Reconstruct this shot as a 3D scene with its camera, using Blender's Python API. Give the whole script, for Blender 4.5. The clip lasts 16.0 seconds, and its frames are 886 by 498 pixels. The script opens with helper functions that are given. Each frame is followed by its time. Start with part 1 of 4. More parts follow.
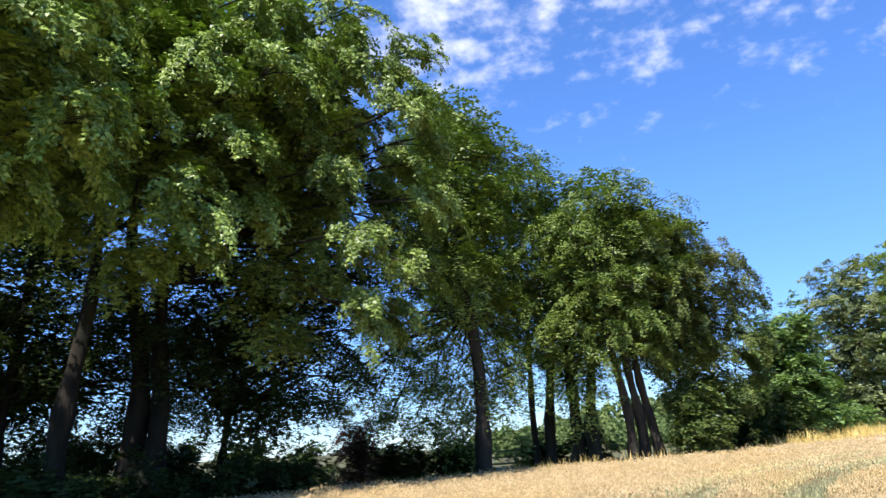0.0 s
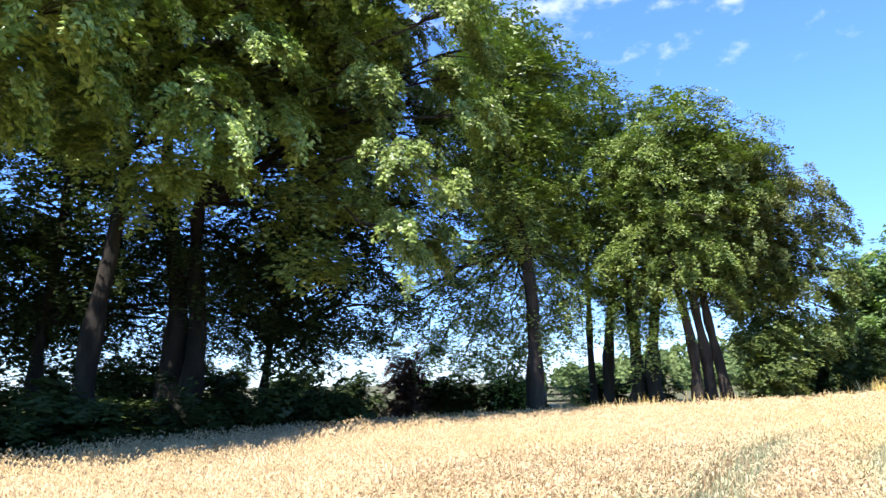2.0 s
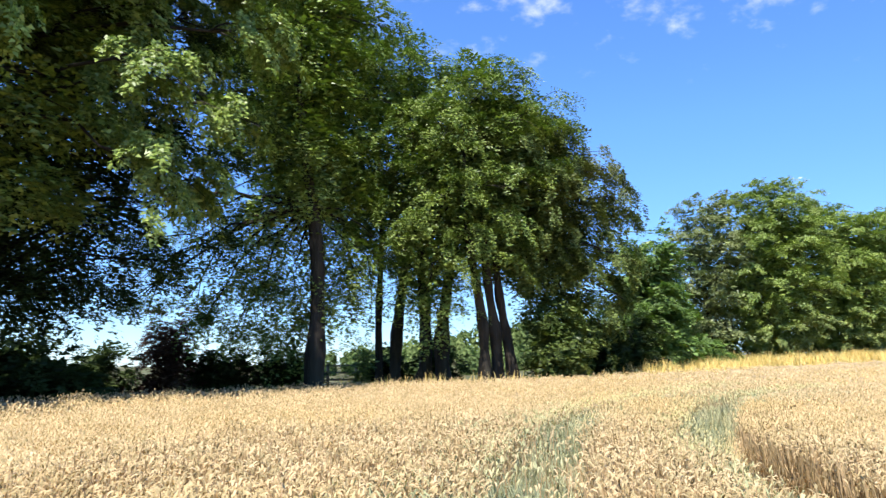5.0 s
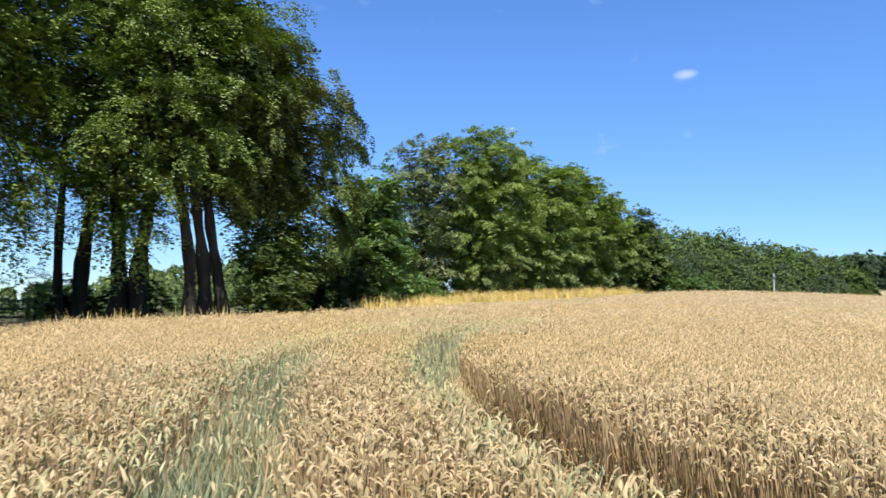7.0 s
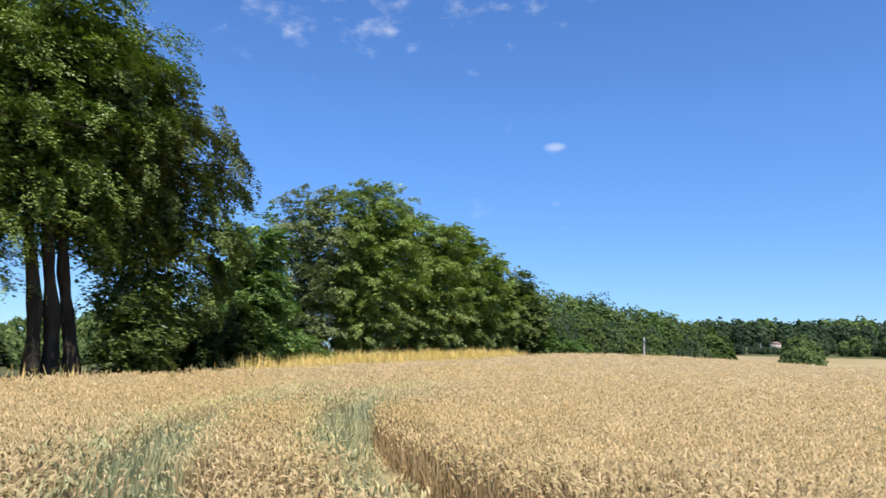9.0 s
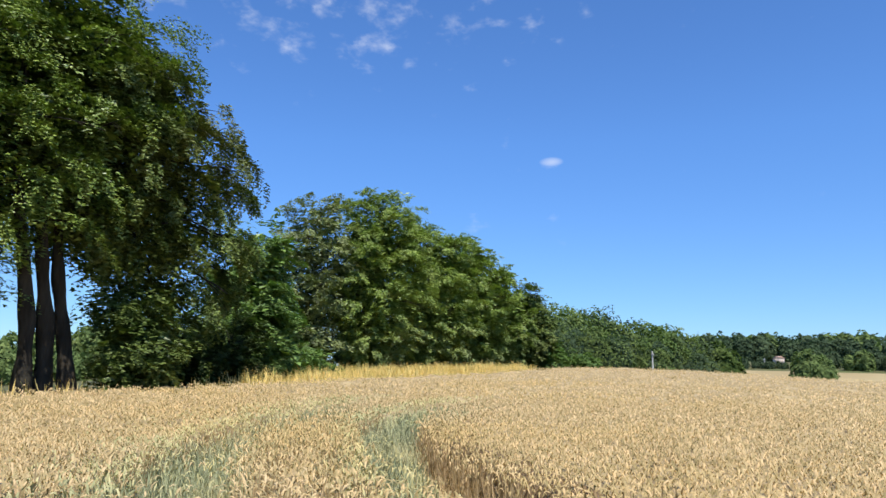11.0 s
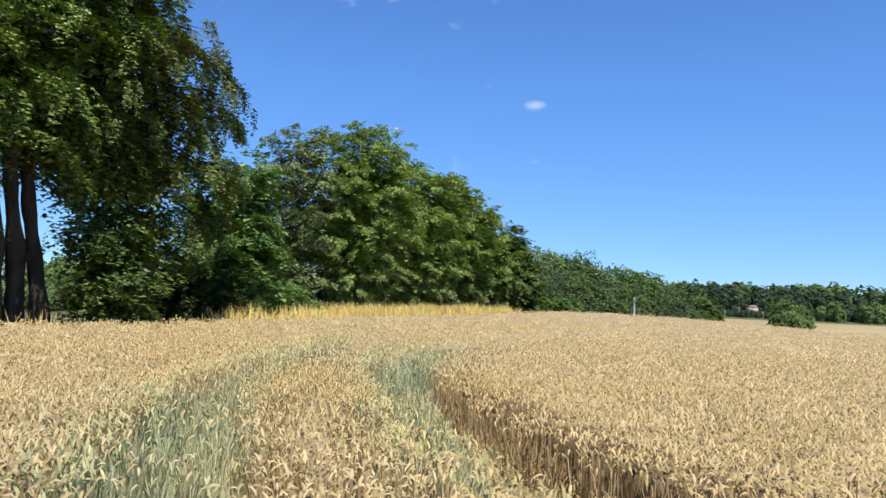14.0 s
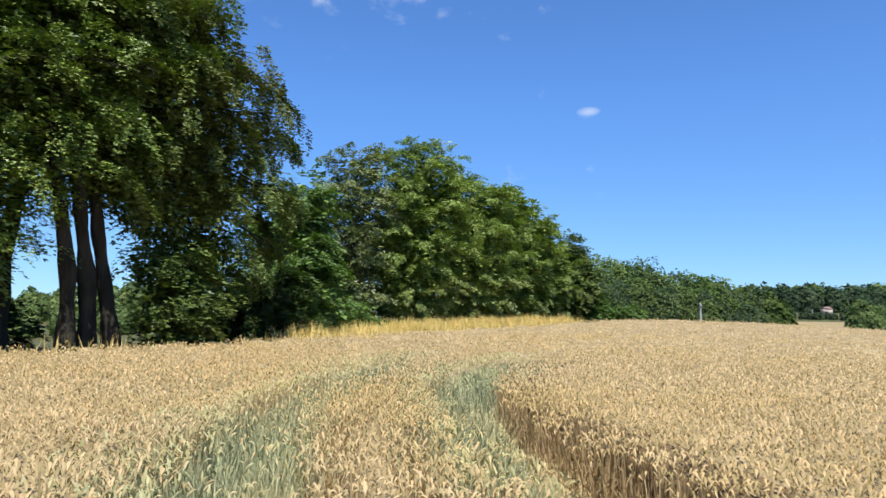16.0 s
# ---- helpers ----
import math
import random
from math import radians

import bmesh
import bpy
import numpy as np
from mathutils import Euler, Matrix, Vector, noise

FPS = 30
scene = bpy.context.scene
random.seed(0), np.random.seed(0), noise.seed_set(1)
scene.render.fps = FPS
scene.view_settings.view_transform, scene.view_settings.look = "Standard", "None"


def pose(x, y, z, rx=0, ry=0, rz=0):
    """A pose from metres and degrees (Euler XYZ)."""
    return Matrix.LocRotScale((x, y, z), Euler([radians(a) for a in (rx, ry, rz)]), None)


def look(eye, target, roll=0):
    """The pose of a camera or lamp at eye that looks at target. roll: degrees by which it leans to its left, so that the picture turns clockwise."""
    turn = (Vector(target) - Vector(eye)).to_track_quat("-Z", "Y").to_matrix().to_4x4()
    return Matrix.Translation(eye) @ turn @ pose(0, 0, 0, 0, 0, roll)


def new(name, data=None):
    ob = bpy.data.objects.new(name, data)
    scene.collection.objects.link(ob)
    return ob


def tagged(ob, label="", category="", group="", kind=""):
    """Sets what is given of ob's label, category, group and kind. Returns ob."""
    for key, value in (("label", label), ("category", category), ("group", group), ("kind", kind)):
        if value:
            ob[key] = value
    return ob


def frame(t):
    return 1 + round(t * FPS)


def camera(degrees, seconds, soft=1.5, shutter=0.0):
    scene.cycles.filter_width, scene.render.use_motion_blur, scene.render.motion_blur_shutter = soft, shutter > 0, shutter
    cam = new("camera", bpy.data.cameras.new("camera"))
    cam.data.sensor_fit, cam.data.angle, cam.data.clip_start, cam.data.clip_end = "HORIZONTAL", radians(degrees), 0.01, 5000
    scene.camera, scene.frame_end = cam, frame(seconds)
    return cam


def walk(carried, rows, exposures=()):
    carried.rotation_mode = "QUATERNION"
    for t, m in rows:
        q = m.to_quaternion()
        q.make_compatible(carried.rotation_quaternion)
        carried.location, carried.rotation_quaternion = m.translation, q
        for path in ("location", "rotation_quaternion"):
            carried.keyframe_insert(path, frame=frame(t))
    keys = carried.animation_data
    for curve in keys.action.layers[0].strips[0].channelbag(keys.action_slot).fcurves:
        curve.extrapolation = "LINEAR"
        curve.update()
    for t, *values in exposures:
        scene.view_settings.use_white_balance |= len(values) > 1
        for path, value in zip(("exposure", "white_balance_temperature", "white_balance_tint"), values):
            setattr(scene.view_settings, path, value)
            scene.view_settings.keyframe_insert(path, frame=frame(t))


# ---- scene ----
cam = camera(63.6, 16.0, shutter=0.17)
PATH = [
    (0, (-0.03, -0.022, 1.928), (-0.018, 1.904, 2.465), -3.0),
    (0.5, (0.219, 0.515, 2.007), (0.118, 2.448, 2.513), -2.5),
    (1, (0.332, 0.999, 1.972), (0.128, 2.94, 2.409), -2.0),
    (1.5, (0.5, 1.547, 1.977), (0.278, 3.493, 2.384), -1.7),
    (2, (0.734, 2.102, 1.945), (0.544, 4.058, 2.316), -1.0),
    (2.5, (0.905, 2.654, 1.929), (0.679, 4.617, 2.239), -0.1),
    (3, (1.043, 3.21, 1.941), (0.954, 5.175, 2.306), -1.1),
    (3.2, (1.097, 3.467, 1.908), (1.076, 5.439, 2.242), -0.6),
    (5.3, (1.311, 5.556, 1.571), (1.753, 7.481, 1.881), -2.0),
    (5.5, (1.384, 5.771, 1.565), (1.88, 7.687, 1.853), -3.4),
    (6, (1.612, 6.223, 1.545), (2.223, 8.114, 1.772), -1.7),
    (6.5, (1.821, 6.676, 1.535), (2.631, 8.496, 1.7), -0.7),
    (7, (2.0, 7.115, 1.53), (3.083, 8.789, 1.682), 0.1),
    (7.5, (2.138, 7.543, 1.539), (3.319, 9.145, 1.736), 1.0),
    (8, (2.207, 7.955, 1.549), (3.533, 9.421, 1.854), 0.1),
    (8.5, (2.341, 8.476, 1.541), (3.781, 9.836, 1.812), 0.4),
    (9, (2.488, 8.974, 1.561), (3.832, 10.421, 1.88), 0.7),
    (9.2, (2.527, 9.16, 1.565), (3.84, 10.616, 1.955), -1.1),
    (11.3, (3.083, 11.001, 1.534), (4.448, 12.423, 1.875), 1.6),
    (11.5, (3.123, 11.128, 1.557), (4.502, 12.544, 1.86), 2.5),
    (12, (3.166, 11.421, 1.546), (4.549, 12.837, 1.832), 1.2),
    (12.5, (3.274, 11.627, 1.548), (4.669, 13.045, 1.758), 0.9),
    (13, (3.362, 11.788, 1.549), (4.678, 13.281, 1.748), 2.3),
    (13.5, (3.38, 11.962, 1.559), (4.663, 13.482, 1.777), -0.2),
    (14, (3.438, 12.123, 1.565), (4.843, 13.533, 1.763), 2.1),
    (14.5, (3.474, 12.208, 1.56), (4.88, 13.618, 1.753), 3.6),
    (15, (3.508, 12.229, 1.563), (4.915, 13.633, 1.788), 2.3),
    (15.5, (3.508, 12.224, 1.589), (4.883, 13.66, 1.814), 1.0),
    (16, (3.575, 12.271, 1.593), (4.858, 13.787, 1.822), 0.4),
]
EXPOSURES = [(0.0, 0.9, 6350, 16), (1.0, 1.22, 6250, 20), (2.5, 1.47, 6150, 23), (3.2, 1.4, 6150, 20), (5.5, 0.88, 6480, 13), (6.5, 0.66, 6500, 12), (8.0, 0.42, 6500, 12), (12.0, 0.4, 6430, 10), (16.0, 0.4, 6430, 10)]
walk(cam, [(t, look(eye, target, roll)) for t, eye, target, roll in PATH], EXPOSURES)

# ---------------------------------------------------------------- sky and sun
SUN_AZ, SUN_EL = 205.0, 58.0          # degrees clockwise from +y, and above the ground


def make_world():
    world = bpy.data.worlds.new("sky")
    scene.world = world
    world.use_nodes = True
    nt = world.node_tree
    nt.nodes.clear()
    n = nt.nodes.new
    link = nt.links.new
    out = n("ShaderNodeOutputWorld")
    bg = n("ShaderNodeBackground")
    bg.inputs["Strength"].default_value = 0.109
    sky = n("ShaderNodeTexSky")
    sky.sky_type = "NISHITA"
    sky.sun_disc = False
    sky.sun_elevation = radians(SUN_EL)
    sky.sun_rotation = radians(SUN_AZ)
    sky.altitude = 100
    sky.air_density, sky.dust_density, sky.ozone_density = 1.0, 0.0, 3.0
    coord = n("ShaderNodeTexCoord")
    sep = n("ShaderNodeSeparateXYZ")
    link(coord.outputs["Generated"], sep.inputs[0])

    def math_node(op, a, b=None, c=None):
        m = n("ShaderNodeMath")
        m.operation = op
        for s, v in zip(m.inputs, (a, b, c)):
            if v is None:
                continue
            if isinstance(v, (int, float)):
                s.default_value = v
            else:
                link(v, s)
        return m.outputs[0]

    def noise_tex(scale, detail, rough, dist=0.0):
        mp = n("ShaderNodeMapping")
        mp.inputs["Scale"].default_value = (1.0, 1.0, 1.7)
        link(coord.outputs["Generated"], mp.inputs["Vector"])
        t = n("ShaderNodeTexNoise")
        t.inputs["Scale"].default_value = scale
        t.inputs["Detail"].default_value = detail
        t.inputs["Roughness"].default_value = rough
        t.inputs["Distortion"].default_value = dist
        link(mp.outputs[0], t.inputs["Vector"])
        return t.outputs["Fac"]

    def bank(az, el, wide, high):
        """1 in the middle of a cloud bank at that bearing, 0 at its rim."""
        a, e = radians(az), radians(el)
        side = (math.cos(a), -math.sin(a), 0.0)
        rise = (-math.sin(a) * math.sin(e), -math.cos(a) * math.sin(e), math.cos(e))
        front = (math.sin(a) * math.cos(e), math.cos(a) * math.cos(e), math.sin(e))
        dots = []
        for axis in (side, rise, front):
            v = n("ShaderNodeVectorMath")
            v.operation = "DOT_PRODUCT"
            link(coord.outputs["Generated"], v.inputs[0])
            v.inputs[1].default_value = axis
            dots.append(v.outputs["Value"])
        p = math_node("DIVIDE", dots[0], math.sin(radians(wide)))
        q = math_node("DIVIDE", dots[1], math.sin(radians(high)))
        d = math_node("ADD", math_node("MULTIPLY", p, p), math_node("MULTIPLY", q, q))
        return math_node("MULTIPLY", math_node("MAXIMUM", math_node("SUBTRACT", 1.0, d), 0.0), math_node("GREATER_THAN", dots[2], 0.0))

    fine = noise_tex(21.0, 4.0, 0.55, 0.1)
    broad = noise_tex(5.0, 2.0, 0.5)
    amount = math_node("ADD", math_node("MULTIPLY", fine, 0.7), math_node("MULTIPLY", broad, 0.3))
    amount = math_node("ADD", amount, math_node("MULTIPLY", bank(3, 32, 11, 8), 0.10))
    amount = math_node("ADD", amount, math_node("MULTIPLY", bank(22, 37, 38, 17), 0.175))
    lone = math_node("MULTIPLY", bank(52.0, 17.2, 1.05, 0.42), math_node("ADD", fine, 0.25))
    cover = n("ShaderNodeMapRange")
    cover.interpolation_type = "SMOOTHSTEP"
    cover.inputs["From Min"].default_value = 0.62
    cover.inputs["From Max"].default_value = 0.95
    link(amount, cover.inputs["Value"])
    small = n("ShaderNodeMapRange")
    small.inputs["From Min"].default_value = 0.1
    small.inputs["From Max"].default_value = 1.75
    link(lone, small.inputs["Value"])
    fac = math_node("MULTIPLY", math_node("MAXIMUM", cover.outputs[0], small.outputs[0]), 0.8)
    mix = n("ShaderNodeMix")
    mix.data_type = "RGBA"
    link(fac, mix.inputs["Factor"])
    lift = n("ShaderNodeMapRange")
    lift.inputs["From Max"].default_value = 0.32
    link(sep.outputs[2], lift.inputs["Value"])
    tone = n("ShaderNodeMix")
    tone.data_type = "RGBA"
    link(lift.outputs[0], tone.inputs["Factor"])
    tone.inputs["A"].default_value = (0.5, 0.69, 0.96, 1)
    tone.inputs["B"].default_value = (0.62, 0.94, 1.34, 1)
    deep = n("ShaderNodeMix")
    deep.data_type = "RGBA"
    deep.blend_type = "MULTIPLY"
    deep.inputs["Factor"].default_value = 1.0
    link(sky.outputs[0], deep.inputs["A"])
    link(tone.outputs["Result"], deep.inputs["B"])
    link(deep.outputs["Result"], mix.inputs["A"])
    mix.inputs["B"].default_value = (6.6, 6.9, 7.5, 1)
    link(mix.outputs["Result"], bg.inputs["Color"])
    link(bg.outputs[0], out.inputs["Surface"])


make_world()
sun = new("sun", bpy.data.lights.new("sun", "SUN"))
sun.data.energy = 5.0
sun.data.angle = radians(0.53)
sun.data.color = (1.0, 0.955, 0.885)
sun_dir = Vector((math.sin(radians(SUN_AZ)) * math.cos(radians(SUN_EL)), math.cos(radians(SUN_AZ)) * math.cos(radians(SUN_EL)), math.sin(radians(SUN_EL))))
sun.matrix_world = look(sun_dir * 200, (0, 0, 0))


# ---------------------------------------------------------------- materials
def material(name, low, high, scale=4.0, rough=0.8, island=0.0, bump=0.0, bump_scale=40.0, detail=5.0, translucent=None, gloss=0.0, third=None, stretch=None):
    """Two colours mixed by noise at two scales; island: how much each loose piece varies in brightness; translucent: light that comes through leaves."""
    mat = bpy.data.materials.new(name)
    mat.use_nodes = True
    nt = mat.node_tree
    nt.nodes.clear()
    n, link = nt.nodes.new, nt.links.new
    out = n("ShaderNodeOutputMaterial")
    coord = n("ShaderNodeTexCoord")
    vec = coord.outputs["Object"]
    if stretch:
        mp = n("ShaderNodeMapping")
        mp.inputs["Scale"].default_value = stretch
        link(vec, mp.inputs["Vector"])
        vec = mp.outputs[0]

    def noise_tex(s, d):
        t = n("ShaderNodeTexNoise")
        t.inputs["Scale"].default_value = s
        t.inputs["Detail"].default_value = d
        link(vec, t.inputs["Vector"])
        return t.outputs["Fac"]

    def mix(kind, fac, a, b):
        m = n("ShaderNodeMix")
        m.data_type = "RGBA"
        m.blend_type = kind
        m.clamp_factor = True
        for sock, v in ((m.inputs["Factor"], fac), (m.inputs["A"], a), (m.inputs["B"], b)):
            if isinstance(v, float):
                sock.default_value = v
            elif isinstance(v, tuple):
                sock.default_value = (*v, 1)
            else:
                link(v, sock)
        return m.outputs["Result"]

    def spread(v, lo, hi):
        r = n("ShaderNodeMapRange")
        r.inputs["From Min"].default_value = lo
        r.inputs["From Max"].default_value = hi
        link(v, r.inputs["Value"])
        return r.outputs[0]

    col = mix("MIX", spread(noise_tex(scale, detail), 0.35, 0.65), low, high)
    if third:
        col = mix("MIX", spread(noise_tex(scale * 0.13, 3.0), 0.48, 0.66), col, third)
    if island:
        geo = n("ShaderNodeNewGeometry")
        v = n("ShaderNodeMapRange")
        v.inputs["To Min"].default_value = 1 - island
        v.inputs["To Max"].default_value = 1 + island
        link(geo.outputs["Random Per Island"], v.inputs["Value"])
        hsv = n("ShaderNodeHueSaturation")
        link(col, hsv.inputs["Color"])
        link(v.outputs[0], hsv.inputs["Value"])
        hue = n("ShaderNodeMapRange")
        hue.inputs["To Min"].default_value = 0.5 + island * 0.03
        hue.inputs["To Max"].default_value = 0.5 - island * 0.03
        link(geo.outputs["Random Per Island"], hue.inputs["Value"])
        link(hue.outputs[0], hsv.inputs["Hue"])
        col = hsv.outputs[0]
    normal = None
    if bump:
        b = n("ShaderNodeBump")
        b.inputs["Strength"].default_value = bump
        b.inputs["Distance"].default_value = 0.05
        link(noise_tex(bump_scale, 6.0), b.inputs["Height"])
        normal = b.outputs[0]
    if translucent:
        dif = n("ShaderNodeBsdfDiffuse")
        link(col, dif.inputs["Color"])
        tr = n("ShaderNodeBsdfTranslucent")
        link(mix("MULTIPLY", 1.0, col, translucent), tr.inputs["Color"])
        add = n("ShaderNodeAddShader")
        link(dif.outputs[0], add.inputs[0])
        link(tr.outputs[0], add.inputs[1])
        shader = add.outputs[0]
        if gloss:
            gl = n("ShaderNodeBsdfGlossy")
            gl.inputs["Roughness"].default_value = rough
            ms = n("ShaderNodeMixShader")
            ms.inputs[0].default_value = gloss
            link(shader, ms.inputs[1])
            link(gl.outputs[0], ms.inputs[2])
            shader = ms.outputs[0]
    else:
        p = n("ShaderNodeBsdfPrincipled")
        link(col, p.inputs["Base Color"])
        p.inputs["Roughness"].default_value = rough
        p.inputs["Specular IOR Level"].default_value = 0.25
        if normal:
            link(normal, p.inputs["Normal"])
        shader = p.outputs[0]
    link(shader, out.inputs["Surface"])
    return mat


M_LEAF = material("leaf_green", (0.108, 0.164, 0.029), (0.194, 0.258, 0.056), 0.6, 0.42, 0.4, translucent=(0.09, 0.13, 0.035), gloss=0.04)
# Lighter copy of the leaf green: sunlight on the big crowns is painted in.
M_LEAF_SUNLIT = material("leaf_sunlit", (0.135, 0.205, 0.034), (0.22, 0.3, 0.06), 0.6, 0.42, 0.4, translucent=(0.1, 0.14, 0.04), gloss=0.035)
M_LEAF_GREY = material("leaf_grey", (0.125, 0.155, 0.052), (0.195, 0.225, 0.085), 0.5, 0.5, 0.35, translucent=(0.28, 0.32, 0.16), gloss=0.05)
M_LEAF_DULL = material("leaf_dull", (0.125, 0.18, 0.036), (0.2, 0.262, 0.06), 0.5, 0.5, 0.35, translucent=(0.28, 0.32, 0.14), gloss=0.04, third=(0.16, 0.19, 0.07))
M_LEAF_FRESH = material("leaf_fresh", (0.075, 0.135, 0.026), (0.125, 0.195, 0.045), 0.7, 0.5, 0.35, translucent=(0.3, 0.36, 0.12), gloss=0.05)
M_LEAF_OLIVE = material("leaf_olive", (0.07, 0.105, 0.024), (0.13, 0.17, 0.042), 0.5, 0.45, 0.4, translucent=(0.1, 0.13, 0.04), gloss=0.03, third=(0.11, 0.11, 0.036))
# Darkened copy of the leaf green: shade is put into the colour.
M_LEAF_SHADE = material("leaf_shaded", (0.024, 0.04, 0.011), (0.042, 0.062, 0.017), 0.6, 0.5, 0.3, translucent=(0.3, 0.38, 0.15), gloss=0.02)
M_LEAF_RED = material("leaf_red", (0.06, 0.03, 0.025), (0.09, 0.06, 0.035), 0.8, 0.5, 0.3, translucent=(0.6, 0.4, 0.3), gloss=0.03)
M_LEAF_FAR = material("leaf_far", (0.072, 0.105, 0.037), (0.125, 0.16, 0.054), 0.12, 0.6, 0.3, translucent=(0.4, 0.5, 0.3), third=(0.085, 0.12, 0.042))
M_LEAF_EDGE = material("leaf_wood_edge", (0.05, 0.078, 0.022), (0.1, 0.128, 0.04), 0.16, 0.6, 0.35, translucent=(0.35, 0.45, 0.2), third=(0.075, 0.115, 0.036))
# Blue-leaning green: distance haze is tinted into the leaf colour.
M_LEAF_HAZE = material("leaf_hazed", (0.04, 0.062, 0.034), (0.068, 0.092, 0.046), 0.05, 0.6, 0.25, translucent=(0.3, 0.4, 0.25), third=(0.045, 0.066, 0.037))
M_BARK = material("bark", (0.02, 0.0165, 0.011), (0.056, 0.045, 0.031), 3.0, 0.9, 0.0, 1.0, 14.0, third=(0.03, 0.034, 0.018), stretch=(1, 1, 0.22))
# Bark darkened for the big trees' trunks: the crown shade is painted in.
M_BARK_SHADE = material("shaded_bark", (0.01, 0.009, 0.006), (0.032, 0.027, 0.018), 3.0, 0.9, 0.0, 1.0, 14.0, third=(0.014, 0.018, 0.008), stretch=(1, 1, 0.22))
M_TWIG = material("branch_bark", (0.018, 0.015, 0.011), (0.04, 0.033, 0.025), 4.0, 0.9)
M_EAR = material("wheat_ear", (0.3, 0.23, 0.112), (0.41, 0.325, 0.178), 1.3, 0.6, 0.42, translucent=(0.3, 0.27, 0.19), third=(0.365, 0.276, 0.126))
M_STALK = material("wheat_stalk", (0.25, 0.18, 0.088), (0.36, 0.27, 0.145), 2.0, 0.7, 0.3, translucent=(0.25, 0.22, 0.14))
M_CANOPY = material("wheat_mass", (0.25, 0.185, 0.088), (0.37, 0.28, 0.145), 11.0, 0.8, 0.0, 0.5, 26.0, detail=8.0, third=(0.44, 0.34, 0.18))
# Brown withered straw, darkened further to paint the shade between standing stalks.
M_HUSK_SHADE = material("withered_shaded_straw", (0.15, 0.098, 0.046), (0.25, 0.172, 0.088), 9.0, 0.9, 0.0, 0.8, 40.0, stretch=(1, 1, 0.15))
M_REGROWTH = material("green_regrowth", (0.175, 0.2, 0.118), (0.295, 0.305, 0.18), 2.5, 0.6, 0.35, translucent=(0.4, 0.45, 0.3), third=(0.37, 0.335, 0.19))
M_UNRIPE = material("unripe_ear", (0.25, 0.26, 0.14), (0.37, 0.345, 0.18), 1.5, 0.6, 0.3, translucent=(0.4, 0.42, 0.26), third=(0.42, 0.36, 0.17))
M_STRAW = material("fallen_straw", (0.4, 0.29, 0.13), (0.52, 0.4, 0.21), 3.0, 0.6, 0.3, translucent=(0.2, 0.18, 0.1))
M_DRY = material("dry_grass", (0.54, 0.41, 0.125), (0.66, 0.52, 0.2), 0.8, 0.7, 0.3, translucent=(0.3, 0.28, 0.14))
M_VERGE = material("verge_grass", (0.1, 0.13, 0.04), (0.25, 0.23, 0.09), 1.2, 0.7, 0.3, translucent=(0.4, 0.4, 0.2))
M_GROUND = material("earth", (0.07, 0.065, 0.028), (0.115, 0.11, 0.042), 0.8, 0.95, 0.0, 0.5, 8.0, third=(0.09, 0.11, 0.035))
M_STUBBLE = material("stubble", (0.3, 0.23, 0.11), (0.38, 0.3, 0.15), 0.06, 0.95)
M_WOOD = material("weathered_wood", (0.16, 0.13, 0.1), (0.28, 0.24, 0.19), 5.0, 0.85, 0.0, 0.4, 30.0, stretch=(1, 1, 0.2))
M_POLE = material("bleached_pole", (0.42, 0.4, 0.36), (0.55, 0.53, 0.48), 4.0, 0.8)
M_RENDER = material("house_render", (0.5, 0.4, 0.33), (0.58, 0.48, 0.4), 1.0, 0.9)
M_TILE = material("roof_tile", (0.26, 0.17, 0.13), (0.34, 0.24, 0.19), 2.0, 0.9)
M_GLASS = material("dark_glass", (0.02, 0.025, 0.03), (0.04, 0.045, 0.05), 1.0, 0.1)


# ---------------------------------------------------------------- mesh helpers
def mesh_of(name, verts, faces, mat, smooth=False):
    """verts (n, 3); faces: an (m, k) array with k = 3 or 4, or a list of such arrays."""
    faces = faces if isinstance(faces, list) else [faces]
    faces = [np.asarray(f, dtype=np.int32) for f in faces if len(f)]
    me = bpy.data.meshes.new(name)
    verts = np.asarray(verts, dtype=np.float32)
    me.vertices.add(len(verts))
    me.vertices.foreach_set("co", verts.ravel())
    loops = np.concatenate([f.ravel() for f in faces])
    sizes = np.concatenate([np.full(len(f), f.shape[1], dtype=np.int32) for f in faces])
    starts = np.concatenate([[0], np.cumsum(sizes)[:-1]]).astype(np.int32)
    me.loops.add(len(loops))
    me.loops.foreach_set("vertex_index", loops)
    me.polygons.add(len(sizes))
    me.polygons.foreach_set("loop_start", starts)
    me.polygons.foreach_set("loop_total", sizes)
    me.update(calc_edges=True)
    me.materials.append(mat)
    if smooth:
        me.polygons.foreach_set("use_smooth", np.ones(len(sizes), dtype=bool))
    return me


def part(name, me, parent, label=""):
    ob = new(name, me)
    ob.parent = parent
    if label:
        tagged(ob, label)
    return ob


